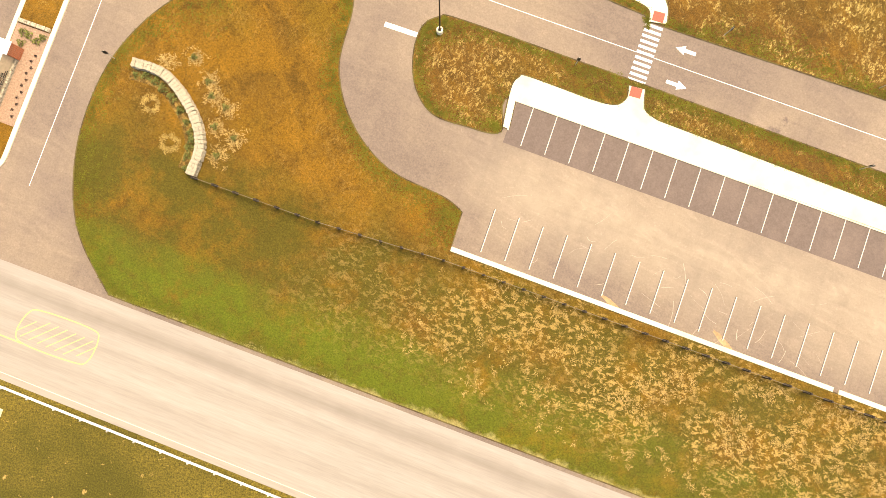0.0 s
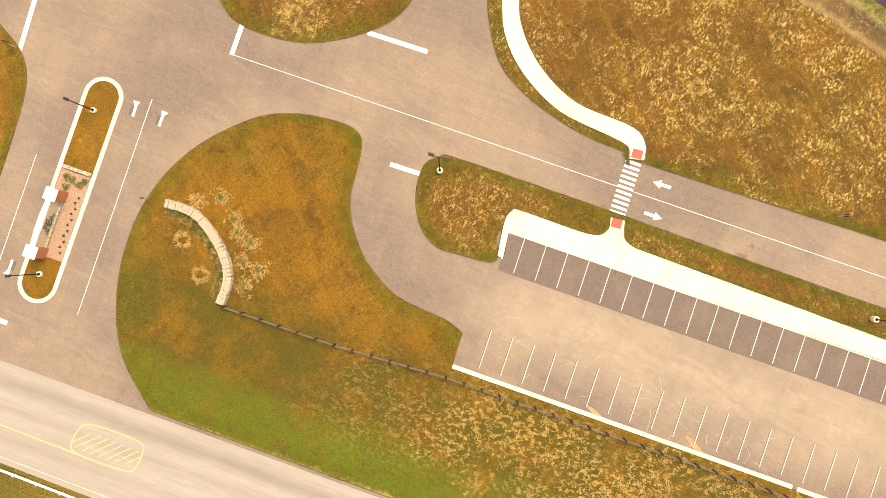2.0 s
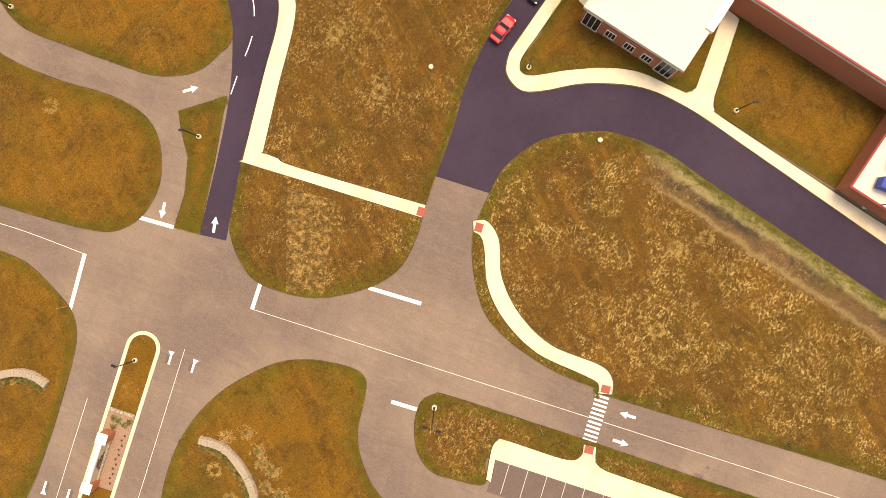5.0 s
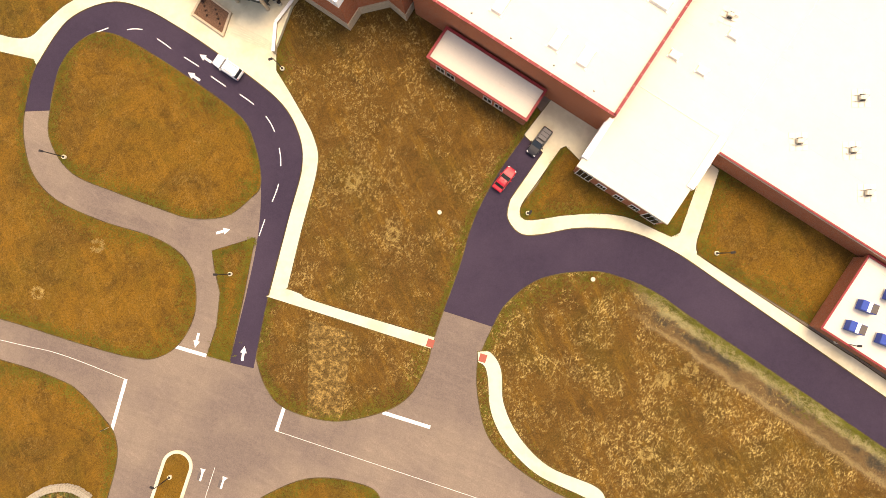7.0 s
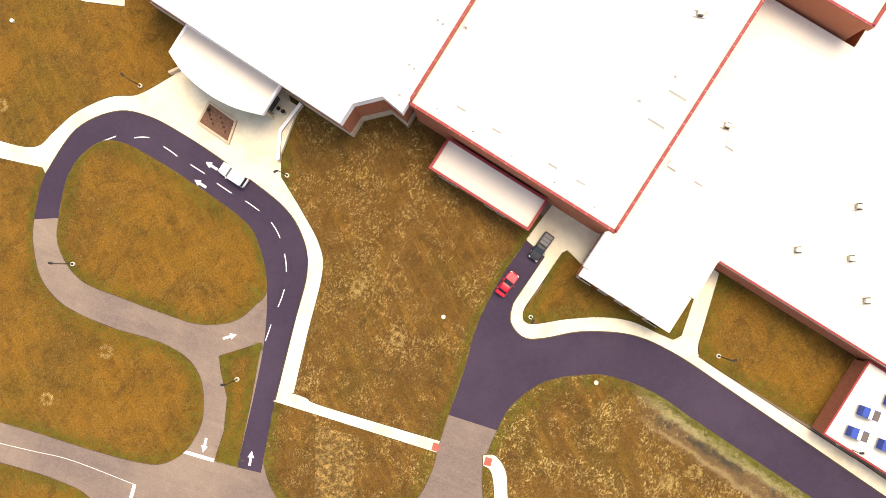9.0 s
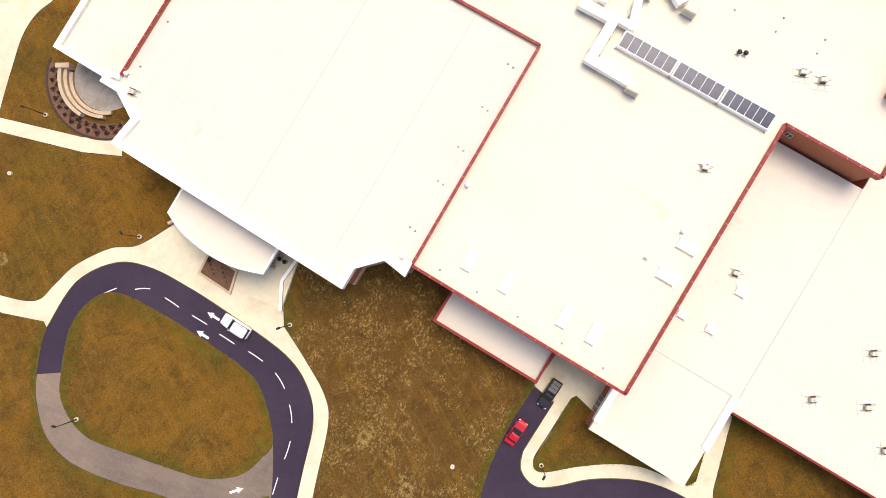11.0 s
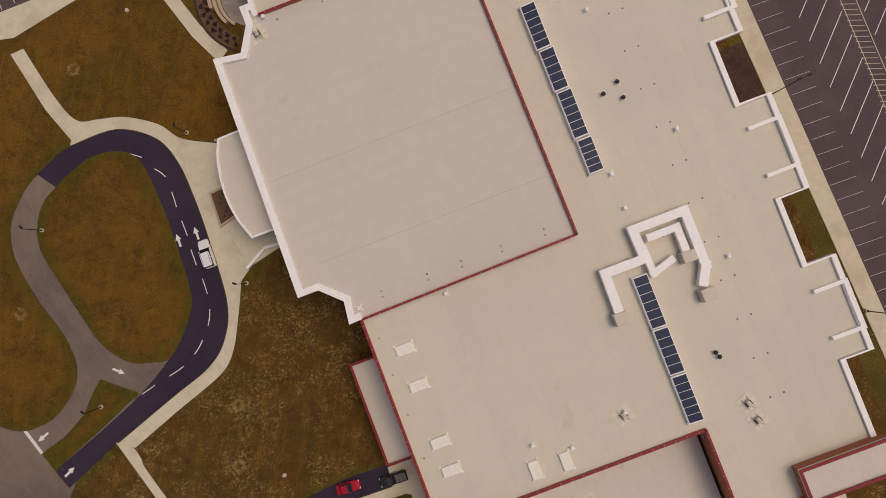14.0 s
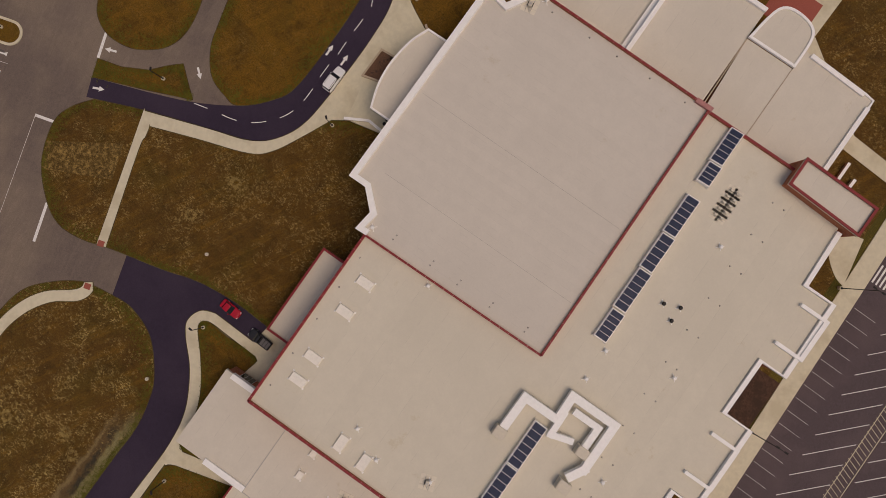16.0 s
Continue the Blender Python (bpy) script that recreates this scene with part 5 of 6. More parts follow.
def shrub(x, y, scale=1.0, dry=False, z=0.08):
    ob = new("shrub", random.choice(DRY if dry else SHRUBS))
    ob.matrix_world = Matrix.Translation((x, y, z)) @ Matrix.Rotation(random.uniform(0, 6.28), 4, "Z") @ Matrix.Scale(scale, 4)
    tagged(ob, "dark dry shrub in bark mulch" if dry else "small grey-green shrub in a planting bed", "shrub", "dry shrubs" if dry else "green shrubs")


for k in range(26):
    a, r = 168 + 118 * (k % 13) / 12.0, 8.3 + 0.9 * (k // 13)
    shrub(CA[0] + r * math.cos(radians(a + 4 * (k // 13))), CA[1] + r * math.sin(radians(a + 4 * (k // 13))), random.uniform(0.8, 1.1), True, 0.13)


def tufts(name, where, count, label, mat, blade=0.5, seed=1):
    """Dry grass tufts: blades splayed from one foot, scattered over part of the grass."""
    rnd = random.Random(seed)
    v, f = [], []
    for _ in range(count):
        p = where(rnd)
        if p is None:
            continue
        n = rnd.randint(4, 7)
        for _ in range(n):
            a = rnd.uniform(0, 6.28)
            l = blade * rnd.uniform(0.5, 1.2)
            d = Vector((math.cos(a), math.sin(a), rnd.uniform(0.25, 0.9))).normalized() * l
            s = Vector((-math.sin(a), math.cos(a), 0)) * 0.045
            o = Vector((p[0] + rnd.uniform(-0.2, 0.2), p[1] + rnd.uniform(-0.2, 0.2), 0.08))
            k = len(v)
            v += [tuple(o - s), tuple(o + s), tuple(o + d)]
            f.append((k, k + 1, k + 2))
    ob = obj(name, mesh(name, v, f), mat)
    return tagged(ob, label, "grass", kind="stuff")


M_TUFT = material("bleached straw blades", (0.34, 0.232, 0.088), spread=0.35, scale=1.5)
M_TUFT2 = material("gold brown grass blades", (0.3, 0.21, 0.068), spread=0.4, scale=1.0)


def south_spot(rnd):
    x = rnd.uniform(-24, 45)
    s = rnd.uniform(2.5, 17)
    q = noise.noise(Vector((x * 0.22, s * 0.22, 3.1))) * 0.7 + 0.7 * noise.noise(Vector((x * 0.9, s * 0.9, 7.7)))
    return (x, s - 42.32 - 0.2893 * x) if q > 0.12 and rnd.random() < min(1, (x + 26) / 40) else None


def east_spot(rnd):
    x, y = rnd.uniform(-15, 60), rnd.uniform(-10, 43)
    q = noise.noise(Vector((x * 0.13, y * 0.13, 1.0))) + 0.5 * noise.noise(Vector((x * 0.7, y * 0.7, 2.0)))
    lo = 9.0 - 0.26 * x if x > 0 else 11 + 0.25 * x * x * 0.2
    return (x, y) if q > 0.1 and lo + 5 < y < min(41, 46.0 - 0.62 * max(x, 0) - 0.03 * (x < 0) * x * x) and x > -12.5 else None


def centre_spot(rnd):
    x, y = rnd.uniform(-43, -22), rnd.uniform(39, 76)
    q = noise.noise(Vector((x * 0.15, y * 0.15, 5.0))) + 0.5 * noise.noise(Vector((x * 0.8, y * 0.8, 6.0)))
    return (x, y) if q > 0.12 else None


tufts("straw_tufts", south_spot, 7000, "bleached straw tufts in the road verge", M_TUFT, 0.26, 2)
tufts("dry_tufts", east_spot, 7000, "dry gold tufts on the large lawn", M_TUFT2, 0.22, 3)
tufts("dry_tufts", centre_spot, 3500, "dry gold tufts on the front lawn", M_TUFT2, 0.2, 4)


PITS = ((-31, 48.3), (10.8, 28.2), (15, 29.8), (8.7, 16.7), (-86.5, 37), (-77.3, 44.8), (-52.1, -5.5), (-49.7, -9.5), (-96.6, 83.8), (-64.5, 5.6), (-37.5, 56.3))
YOUNG = ((-47.7, -0.1), (-50.7, -0.6), (-45.9, -2.7), (-43.8, -5.3), (-45.4, -4.2), (-44.8, -7.5), (-42.6, -8.6), (-44.3, -10.6))


def pit_spot(rnd):
    x, y = rnd.choice(PITS)
    a, r = rnd.uniform(0, 6.28), rnd.gauss(0.85, 0.16)
    return x + r * math.cos(a), y + r * math.sin(a)


def young_spot(rnd):
    x, y = rnd.choice(YOUNG)
    return x + rnd.gauss(0, 0.55), y + rnd.gauss(0, 0.5)


M_GREENTUFT = material("green edge grass blades", (0.1, 0.098, 0.0095), spread=0.35, scale=0.5)
SIDES = []
for line in EDGES:
    turn = sum(a.cross(b) for a, b in zip(line, line[1:] + line[:1]))
    for a, b in zip(line, line[1:] + line[:1]):
        d = b - a
        if 0.05 < d.length < 40 and max(abs(a.x), abs(a.y)) < 110:
            side = Vector((-d.y, d.x)).normalized() * (1 if turn > 0 else -1)
            SIDES += [(a, d, side)] * max(1, int(d.length * 2))


def within(p, line):
    hit = False
    for (ax, ay), (bx, by) in zip(line, line[1:] + line[:1]):
        if (ay > p.y) != (by > p.y) and p.x < (bx - ax) * (p.y - ay) / (by - ay) + ax:
            hit = not hit
    return hit


def edge_spot(rnd):
    a, d, side = rnd.choice(SIDES)
    p = a + d * rnd.random()
    wide = 0.5 + 1.6 * max(0, noise.noise(Vector((p.x * 0.09, p.y * 0.09, 2.0))) + 0.25)
    p = p + side * (0.15 + abs(rnd.gauss(0, wide)))
    return None if any(within(p, w) for w in WALKS) else tuple(p)


tufts("edge_grass", edge_spot, 44000, "greener grass along the lawn edges", M_GREENTUFT, 0.22, 8)
tufts("straw_rings", pit_spot, 900, "rings of dead straw round filled tree pits", M_TUFT2, 0.24, 5)
tufts("straw_patches", young_spot, 420, "ragged straw round the young shrubs", M_TUFT, 0.3, 6)


def dark_edge(line, width, label):
    """A narrow dark strip added along an outline, for the gap and hard edge there."""
    pts = [Vector((p[0], p[1])) for p in line]
    pts = [p for p, q in zip(pts, pts[1:] + pts[:1]) if (p - q).length > 0.02]
    v, f, n = [], [], len(pts)
    for k in range(n):
        a, b = (pts[k] - pts[k - 1]).normalized(), (pts[(k + 1) % n] - pts[k]).normalized()
        side = Vector((-(a + b).y, (a + b).x))
        side = side.normalized() * width if side.length > 0.2 else Vector((-b.y, b.x)) * width
        v += [(*(pts[k] + side), 0.02), (*(pts[k] + side), 0.1), (*(pts[k] - side), 0.1), (*(pts[k] - side), 0.02)]
    for k in range(n):
        i, j = 4 * k, 4 * ((k + 1) % n)
        f += [(i + m, i + m + 1, j + m + 1, j + m) for m in range(3)]
    structure(obj("dark_edge", mesh("dark_edge", v, f), M_DARKEDGE), label, "soil")


# dark brown outline colour, mottled, added round walks and lawns
M_DARKEDGE = material("dark brown edge strip", (0.075, 0.052, 0.022), spread=0.4, scale=1.5, second=(0.12, 0.095, 0.03), big=0.4, amount=0.45)
for line in WALKS:
    dark_edge(line, 0.15, "dark narrow strip along the footpath edge")
for line in EDGES:
    dark_edge(line, 0.07, "dark narrow strip along the lawn edge")

# ---- stone walls by the entrance ----
def stone_wall(line, label):
    e = empty("stone_wall", Matrix.Translation((0, 0, 0)))
    tagged(e, label, "wall")
    pts = curve(line, False, 12)
    slab("core", band(pts, 0.6), -0.1, 0.72, M_STONE, e)
    rnd = random.Random(5)
    shapes = []
    for k in range(6):
        bm = bmesh.new()
        box(bm, -0.21, -0.17, 0, 0.21, 0.17, 0.15, 0.035)
        for q in bm.verts:
            q.co += Vector((rnd.uniform(-0.05, 0.05), rnd.uniform(-0.05, 0.05), rnd.uniform(-0.025, 0.025)))
        me = bpy.data.meshes.new("stone")
        bm.to_mesh(me)
        bm.free()
        me.materials.append(M_STONE)
        shapes.append(me)
    dist, last = 0.0, None
    lens = [0.0]
    for a, b in zip(pts, pts[1:]):
        lens.append(lens[-1] + (Vector(b) - Vector(a)).length)

    def at(s):
        for k in range(len(pts) - 1):
            if lens[k + 1] >= s:
                t = (s - lens[k]) / max(lens[k + 1] - lens[k], 1e-6)
                a, b = Vector(pts[k]), Vector(pts[k + 1])
                return a.lerp(b, t), (b - a).normalized()
        return Vector(pts[-1]), (Vector(pts[-1]) - Vector(pts[-2])).normalized()

    s = 0.25
    while s < lens[-1]:
        p, d = at(s)
        w = Vector((-d.y, d.x))
        for off, z in ((-0.3, 0.7), (0.02, 0.7), (0.32, 0.7), (-0.36, 0.42), (0.36, 0.42), (-0.38, 0.15), (0.38, 0.15)):
            c = p + w * (off + rnd.uniform(-0.03, 0.03))
            ob = new("stone", rnd.choice(shapes))
            ob.parent = e
            ob.matrix_basis = Matrix.Translation((c.x, c.y, z + rnd.uniform(-0.02, 0.03))) @ Matrix.Rotation(math.atan2(d.y, d.x) + rnd.uniform(-0.25, 0.25), 4, "Z")
        s += rnd.uniform(0.4, 0.5)
    return pts


def wall_bed(pts, side):
    line = [tuple(Vector(p) + Vector((-(Vector(q) - Vector(p)).y, (Vector(q) - Vector(p)).x)).normalized() * side * 1.1) for p, q in zip(pts, pts[1:])]
    structure(slab("planting_bed", band(line, 1.3), -0.1, 0.12, M_STRAWBAND), "strip of straw mulch along the stone wall", "planting bed")
    for k, p in enumerate(line[2::4]):
        shrub(p[0] + random.uniform(-0.2, 0.2), p[1] + random.uniform(-0.2, 0.2), random.uniform(0.8, 1.2), False, 0.1)


w1 = stone_wall([(-54.3, -1.2), (-50.6, -2.35), (-47.5, -5.9), (-46.2, -9.6), (-46.9, -12.7)], "low curved dry-laid limestone wall in the lawn")
wall_bed(w1, -1)
w2 = stone_wall([(-76.2, 5.6), (-79.0, 7.0), (-83.0, 6.6), (-87.0, 4.0)], "low curved dry-laid limestone wall west of the drive")
wall_bed(w2, 1)
for k, (x, y) in enumerate(YOUNG):
    if k != 1:
        shrub(x - 0.2, y + 0.1, 0.75)

# ---- timber fence, guard rail, utility box ----
M_RAIL = material("weathered brown timber", (0.14, 0.112, 0.08), 0.8, spread=0.4, scale=5)


def fence_run(a, b, gap=2.25):
    e = empty("timber_fence", Matrix.Translation((0, 0, 0)))
    tagged(e, "dark-stained timber post-and-rail fence in the grass", "fence")
    a, b = Vector(a), Vector(b)
    n = round((b - a).length / gap)
    post = None
    for k in range(n + 1):
        p = a.lerp(b, k / n)
        if post is None:
            bm = box(bmesh.new(), -0.12, -0.12, 0, 0.12, 0.12, 1.45, 0.02)
            post = part("post", bm, M_DARKWOOD, e)
            post.matrix_basis = Matrix.Translation((p.x, p.y, 0))
        else:
            q = new("post", post.data)
            q.parent = e
            q.matrix_basis = Matrix.Translation((p.x, p.y, 0))
        if k < n:
            c = a.lerp(b, (k + 1) / n)
            for z in (0.4, 0.8, 1.2):
                slab("rail", band([p, c], 0.04), z, z + 0.13, M_RAIL, e)


fence_run((-46.4, -13.2), (-32.9, -16.9))
fence_run((-32.9, -16.9), (-19.3, -19.9))
fence_run((-19.3, -19.9), (15.5, -29.6))
fence_run((15.5, -29.6), (70, -45.2))
rail = empty("guard_rail", Matrix.Translation((0, 0, 0)))
tagged(rail, "long white roadside guard rail on short posts", "guard rail")
ra, rb = Vector((-140, -36.4 + 0.307 * 74.5)), Vector((60, -36.4 - 0.307 * 125.5))
slab("beam", band([ra, rb], 0.11), 0.5, 0.82, M_COPING, rail)
for k in range(70):
    p = ra.lerp(rb, k / 69)
    part("post", box(bmesh.new(), p.x - 0.08, p.y - 0.28, 0, p.x + 0.08, p.y - 0.12, 0.75), M_METAL, rail)
ub = empty("utility_box", Matrix.Translation((-65.1, -39.9, 0)) @ Matrix.Rotation(radians(75), 4, "Z"))
tagged(ub, "pale beige roadside utility box in the grass", "utility box")
part("cabinet", box(bmesh.new(), -0.75, -0.27, 0.1, 0.75, 0.27, 0.9, 0.04), M_BEIGE, ub)
part("plinth", box(bmesh.new(), -0.82, -0.34, 0, 0.82, 0.34, 0.1), M_CONCRETE, ub)
part("door_seam", box(bmesh.new(), -0.01, -0.28, 0.2, 0.01, -0.27, 0.8), M_SEAL, ub)

# ---- entrance island with its sign ----
ID = Vector((-62.9, 11.2)) - Vector((-69.3, -11.8))
IA = math.degrees(math.atan2(ID.y, ID.x))
stad = arc((-62.9, 11.2), 2.45, IA + 90, IA - 90, 16) + arc((-69.3, -11.8), 2.45, IA - 90, IA - 270, 16)
structure(slab("traffic_island", inset(stad, 0.2), -0.1, 0.15, M_LAWN), "grassed traffic island in the entrance drive", "traffic island")
structure(ring("kerb", stad, 0.5, -0.1, 0.2, M_CONCRETE), "white concrete kerb round the island", "kerb")
IM = Matrix.Translation((-66.1, -0.3, 0)) @ Matrix.Rotation(math.atan2(ID.y, ID.x), 4, "Z")   # x runs north along the island


def ipts(p):
    return [tuple((IM @ Vector((x, y, 0))).to_2d()) for x, y in p]


structure(slab("planting_bed", ipts([(-8.6, -1.9), (2.2, -1.9), (2.2, 1.9), (-8.6, 1.9)]), 0.0, 0.17, M_PINKMULCH), "reddish gravel bed on the island", "planting bed")
sw = empty("stone_edging", IM @ Matrix.Translation((2.5, 0, 0.15)))
tagged(sw, "short pale stone edging across the island", "edging")
for k in range(7):
    part("stone", box(bmesh.new(), -0.22, -1.85 + 0.53 * k, 0, 0.22, -1.35 + 0.53 * k, 0.3 + 0.03 * (k % 2), 0.04), M_STONE, sw)
for x, y in ((1.4, 0.9), (1.2, 0.1), (0.9, -0.9), (1.5, -1.4), (0.2, 0.6)):
    p = IM @ Vector((x, y, 0))
    shrub(p.x, p.y, 0.9, False, 0.16)
for k in range(11):
    p = IM @ Vector((-7.6 + 0.7 * k, -1.35 + 0.25 * (k % 2), 0))
    shrub(p.x, p.y, 0.38, True, 0.16)
sign = empty("entrance_sign", IM @ Matrix.Translation((-4.6, 0.75, 0.15)))
tagged(sign, "brick and stone school entrance sign with dark lettering", "sign")
for x in (-3.6, 3.6):
    part("pier", box(bmesh.new(), x - 0.65, -0.65, 0, x + 0.65, 0.65, 2.0, 0.02), M_BRICK, sign)
    part("pier_cap", box(bmesh.new(), x - 0.75, -0.75, 2.0, x + 0.75, 0.75, 2.15, 0.03), M_COPING, sign)
part("panel", box(bmesh.new(), -2.95, -0.25, 0.35, 2.95, 0.3, 1.95, 0.02), M_STONEBAND, sign, "tan stone lettered panel")
part("panel_base", box(bmesh.new(), -2.95, -0.5, 0, 2.95, 0.5, 0.35, 0.02), M_STONE, sign)
cap = bmesh.new()
rings = []
for k in range(25):
    x, h = -2.95 + 5.9 * k / 24, 2.05 + 0.28 * math.sin(math.pi * k / 24)
    rings.append([cap.verts.new(p) for p in ((x, -0.26, 1.952), (x, 0.3, 1.952), (x, 0.3, h), (x, -0.26, h))])
for a, b in zip(rings, rings[1:]):
    for k in range(4):
        cap.faces.new((a[k], a[(k + 1) % 4], b[(k + 1) % 4], b[k]))
cap.faces.new(rings[0])
cap.faces.new(rings[-1])
bmesh.ops.recalc_face_normals(cap, faces=cap.faces)
part("arched_cap", cap, M_COPING, sign)
for k, (word, z) in enumerate((("GREAT", 1.5), ("CROSSING", 1.08), ("HIGH SCHOOL", 0.66))):
    c = bpy.data.curves.new("lettering", "FONT")
    c.body, c.size, c.align_x, c.extrude = word, 0.42, "CENTER", 0.02
    c.materials.append(M_BLACK)
    t = new("lettering", c)
    t.parent = sign
    t.matrix_basis = Matrix.Translation((0, -0.28, z - 0.1)) @ Matrix.Rotation(radians(90), 4, "X")


# ---- lamps ----
def lamp_post(h, heads, reach):
    e = empty("street_lamp", Matrix.Identity(4))
    part("footing", rod(bmesh.new(), (0, 0, -0.1), (0, 0, 0.75 if h > 6 else 0.35), 0.36 if h > 6 else 0.33, seg=20), M_CONCRETE, e, "white round concrete footing")
    part("base_plate", box(bmesh.new(), -0.17, -0.17, 0.3 if h < 6 else 0.7, 0.17, 0.17, 0.4 if h < 6 else 0.8), M_BLACK, e)
    part("pole", rod(bmesh.new(), (0, 0, 0.3), (0, 0, h), 0.09, 0.06, 10), M_BLACK, e)
    for k in range(heads):
        s = 1 if k == 0 else -1
        part("arm", rod(bmesh.new(), (0, 0, h - 0.12), (s * reach, 0, h - 0.02), 0.04), M_BLACK, e)
        hd = part("lamp_head", box(bmesh.new(), min(s * reach, s * (reach + 0.65)), -0.17, h - 0.1, max(s * reach, s * (reach + 0.65)), 0.17, h + 0.06, 0.03), M_BLACK, e, "flat black lamp head")
        part("lens", box(bmesh.new(), min(s * (reach + 0.08), s * (reach + 0.55)), -0.12, h - 0.13, max(s * (reach + 0.08), s * (reach + 0.55)), 0.12, h - 0.1), M_HEAD, hd)
    return e


small = tagged(lamp_post(4.8, 1, 0.05), "short black lamp post on a white concrete footing", "lamp", "path lamps")
tall = tagged(lamp_post(10.2, 2, 0.5), "tall black twin-headed lot lamp on a white footing", "lamp", "lot lamps")
small.matrix_basis = pose(-63.9, 9.5, 0.1, 0, 0, 160)
tall.matrix_basis = pose(-21.6, 4.8, 0.05, 0, 0, -15)
for x, y, a in ((-69.1, -10.7, 190), (-10.4, 52.4, 240), (18.2, 47.4, 10), (-56.0, 41.2, 180), (-83.3, 58.5, 170), (-73.7, 87.4, 130), (-49.3, 73.5, 200), (-86.2, 130.9, 150), (-89.7, 107.2, 170), (36.2, 34.9, 0)):
    copy_thing(small, pose(x, y, 0.08, 0, 0, a))
copy_thing(tall, pose(31.3, -9.7, 0.05, 0, 0, -15))
for u, v in ((-39.8, 73.2), (-9.5, 75.0), (29.6, 76.3)):
    p = B(u, v)
    copy_thing(tall, pose(p.x, p.y, 0.05, 0, 0, 60))


def footing(x, y):
    e = empty("pole_footing", Matrix.Translation((x, y, 0.05)))
    tagged(e, "bare white concrete pole footing in the grass", "footing", "pole footings")
    part("footing", rod(bmesh.new(), (0, 0, -0.1), (0, 0, 0.4), 0.32, seg=20), M_CONCRETE, e)
    part("anchor_plate", box(bmesh.new(), -0.12, -0.12, 0.4, 0.12, 0.12, 0.44), M_METAL, e)


for x, y in ((-23.9, 52.0), (-95.4, 97.7), (-0.2, 42.7)):
    footing(x, y)


def road_sign(x, y, a, mat=M_BLACK, h=1.9, w=0.36):
    e = empty("road_sign", pose(x, y, 0.05, 0, 0, a))
    tagged(e, "small roadside sign on a thin post", "sign", "roadside signs")
    part("post", box(bmesh.new(), -0.03, -0.03, 0, 0.03, 0.03, h + 0.3), M_METAL, e)
    part("plate", box(bmesh.new(), -w / 2, -0.05, h - 0.4, w / 2, -0.03, h + 0.35), mat, e)


for x, y, a in ((-56.5, -0.8, 20), (9.2, 6.8, 75), (26.3, 2.3, 75), (-6.7, 2.3, -15), (-74.0, 16.6, 190), (24.6, -6.7, 160)):
    road_sign(x, y, a)
road_sign(34.2, -11.0, 70, M_SIGN, 2.2, 0.7)


# ---- front steps and planter ----
planter = empty("planter", BASE)
tagged(planter, "raised planter with tan stone rim and bark mulch", "planter")
pp = [(-28.8, -15.7), (-23.2, -16.0), (-22.2, -19.9), (-28.5, -19.7)]
ring("rim", pp, 0.35, 0.0, 0.55, M_STONEBAND, planter)
slab("mulch", inset(pp, 0.3), 0.0, 0.42, M_MULCH, planter)
for k in range(9):
    p = B(-28 + 0.6 * k, -17 - 0.5 * (k % 4))
    shrub(p.x, p.y, 0.4 if k else 0.9, True, 0.4)
steps = empty("entrance_steps", BASE)
tagged(steps, "broad pale concrete steps up to the entrance", "steps")
for k in range(6):
    slab("step", [(-21.6, -19.0 + 0.36 * k), (-14.2, -17.5 + 0.2 * k), (-15.9, -8.9), (-21.6, -8.9)], 0.1, 0.12 + 0.13 * (k + 1) - 0.05, M_CONCRETE, steps)
low = empty("retaining_wall", BASE)
tagged(low, "low tan retaining wall beside the steps", "wall")
for a, b in (((-15.7, -8.3), (-16.1, -13.7)), ((-16.1, -13.7), (-13.9, -17.7))):
    slab("wall_run", band([a, b], 0.4), -0.1, 1.3, M_STONEBAND, low)
    slab("cap", band([a, b], 0.5), 1.3, 1.4, M_COPING, low)
slab("wall_run", band([(-35.4, -13.6), (-36.6, -15.4)], 0.4), -0.1, 1.0, M_STONEBAND, low)
for k in range(2):
    e = empty("bin", BASE @ Matrix.Translation((-17.2 - 0.9 * k, -10.9, 0.85)))
    tagged(e, "grey metal bin by the entrance", "bin", "entrance bins")
    part("drum", rod(bmesh.new(), (0, 0, 0), (0, 0, 0.9), 0.32, 0.3, 14), M_METAL, e)
    part("lid", rod(bmesh.new(), (0, 0, 0.9), (0, 0, 1.0), 0.34, 0.2, 14), M_BLACK, e)


# ---- vehicles ----
def loft(sections, width_at=None):
    """A body from cross-sections along x: (x, half width, z low, z high, shoulder inset)."""
    bm = bmesh.new()
    rows = []
    for x, w, z0, z1, q in sections:
        prof = [(-w * 0.92, z0), (w * 0.92, z0), (w, z0 + (z1 - z0) * 0.3), (w, z0 + (z1 - z0) * 0.75), (w - q, z1), (-w + q, z1), (-w, z0 + (z1 - z0) * 0.75), (-w, z0 + (z1 - z0) * 0.3)]
        rows.append([bm.verts.new((x, y, z)) for y, z in prof])
    for a, b in zip(rows, rows[1:]):
        for k in range(8):
            bm.faces.new((a[k], a[(k + 1) % 8], b[(k + 1) % 8], b[k]))
    bm.faces.new(rows[0][::-1])
    bm.faces.new(rows[-1])
    return bm


M_COVER = material("grey folding cover", (0.16, 0.15, 0.145), 0.5, spread=0.1, scale=3)


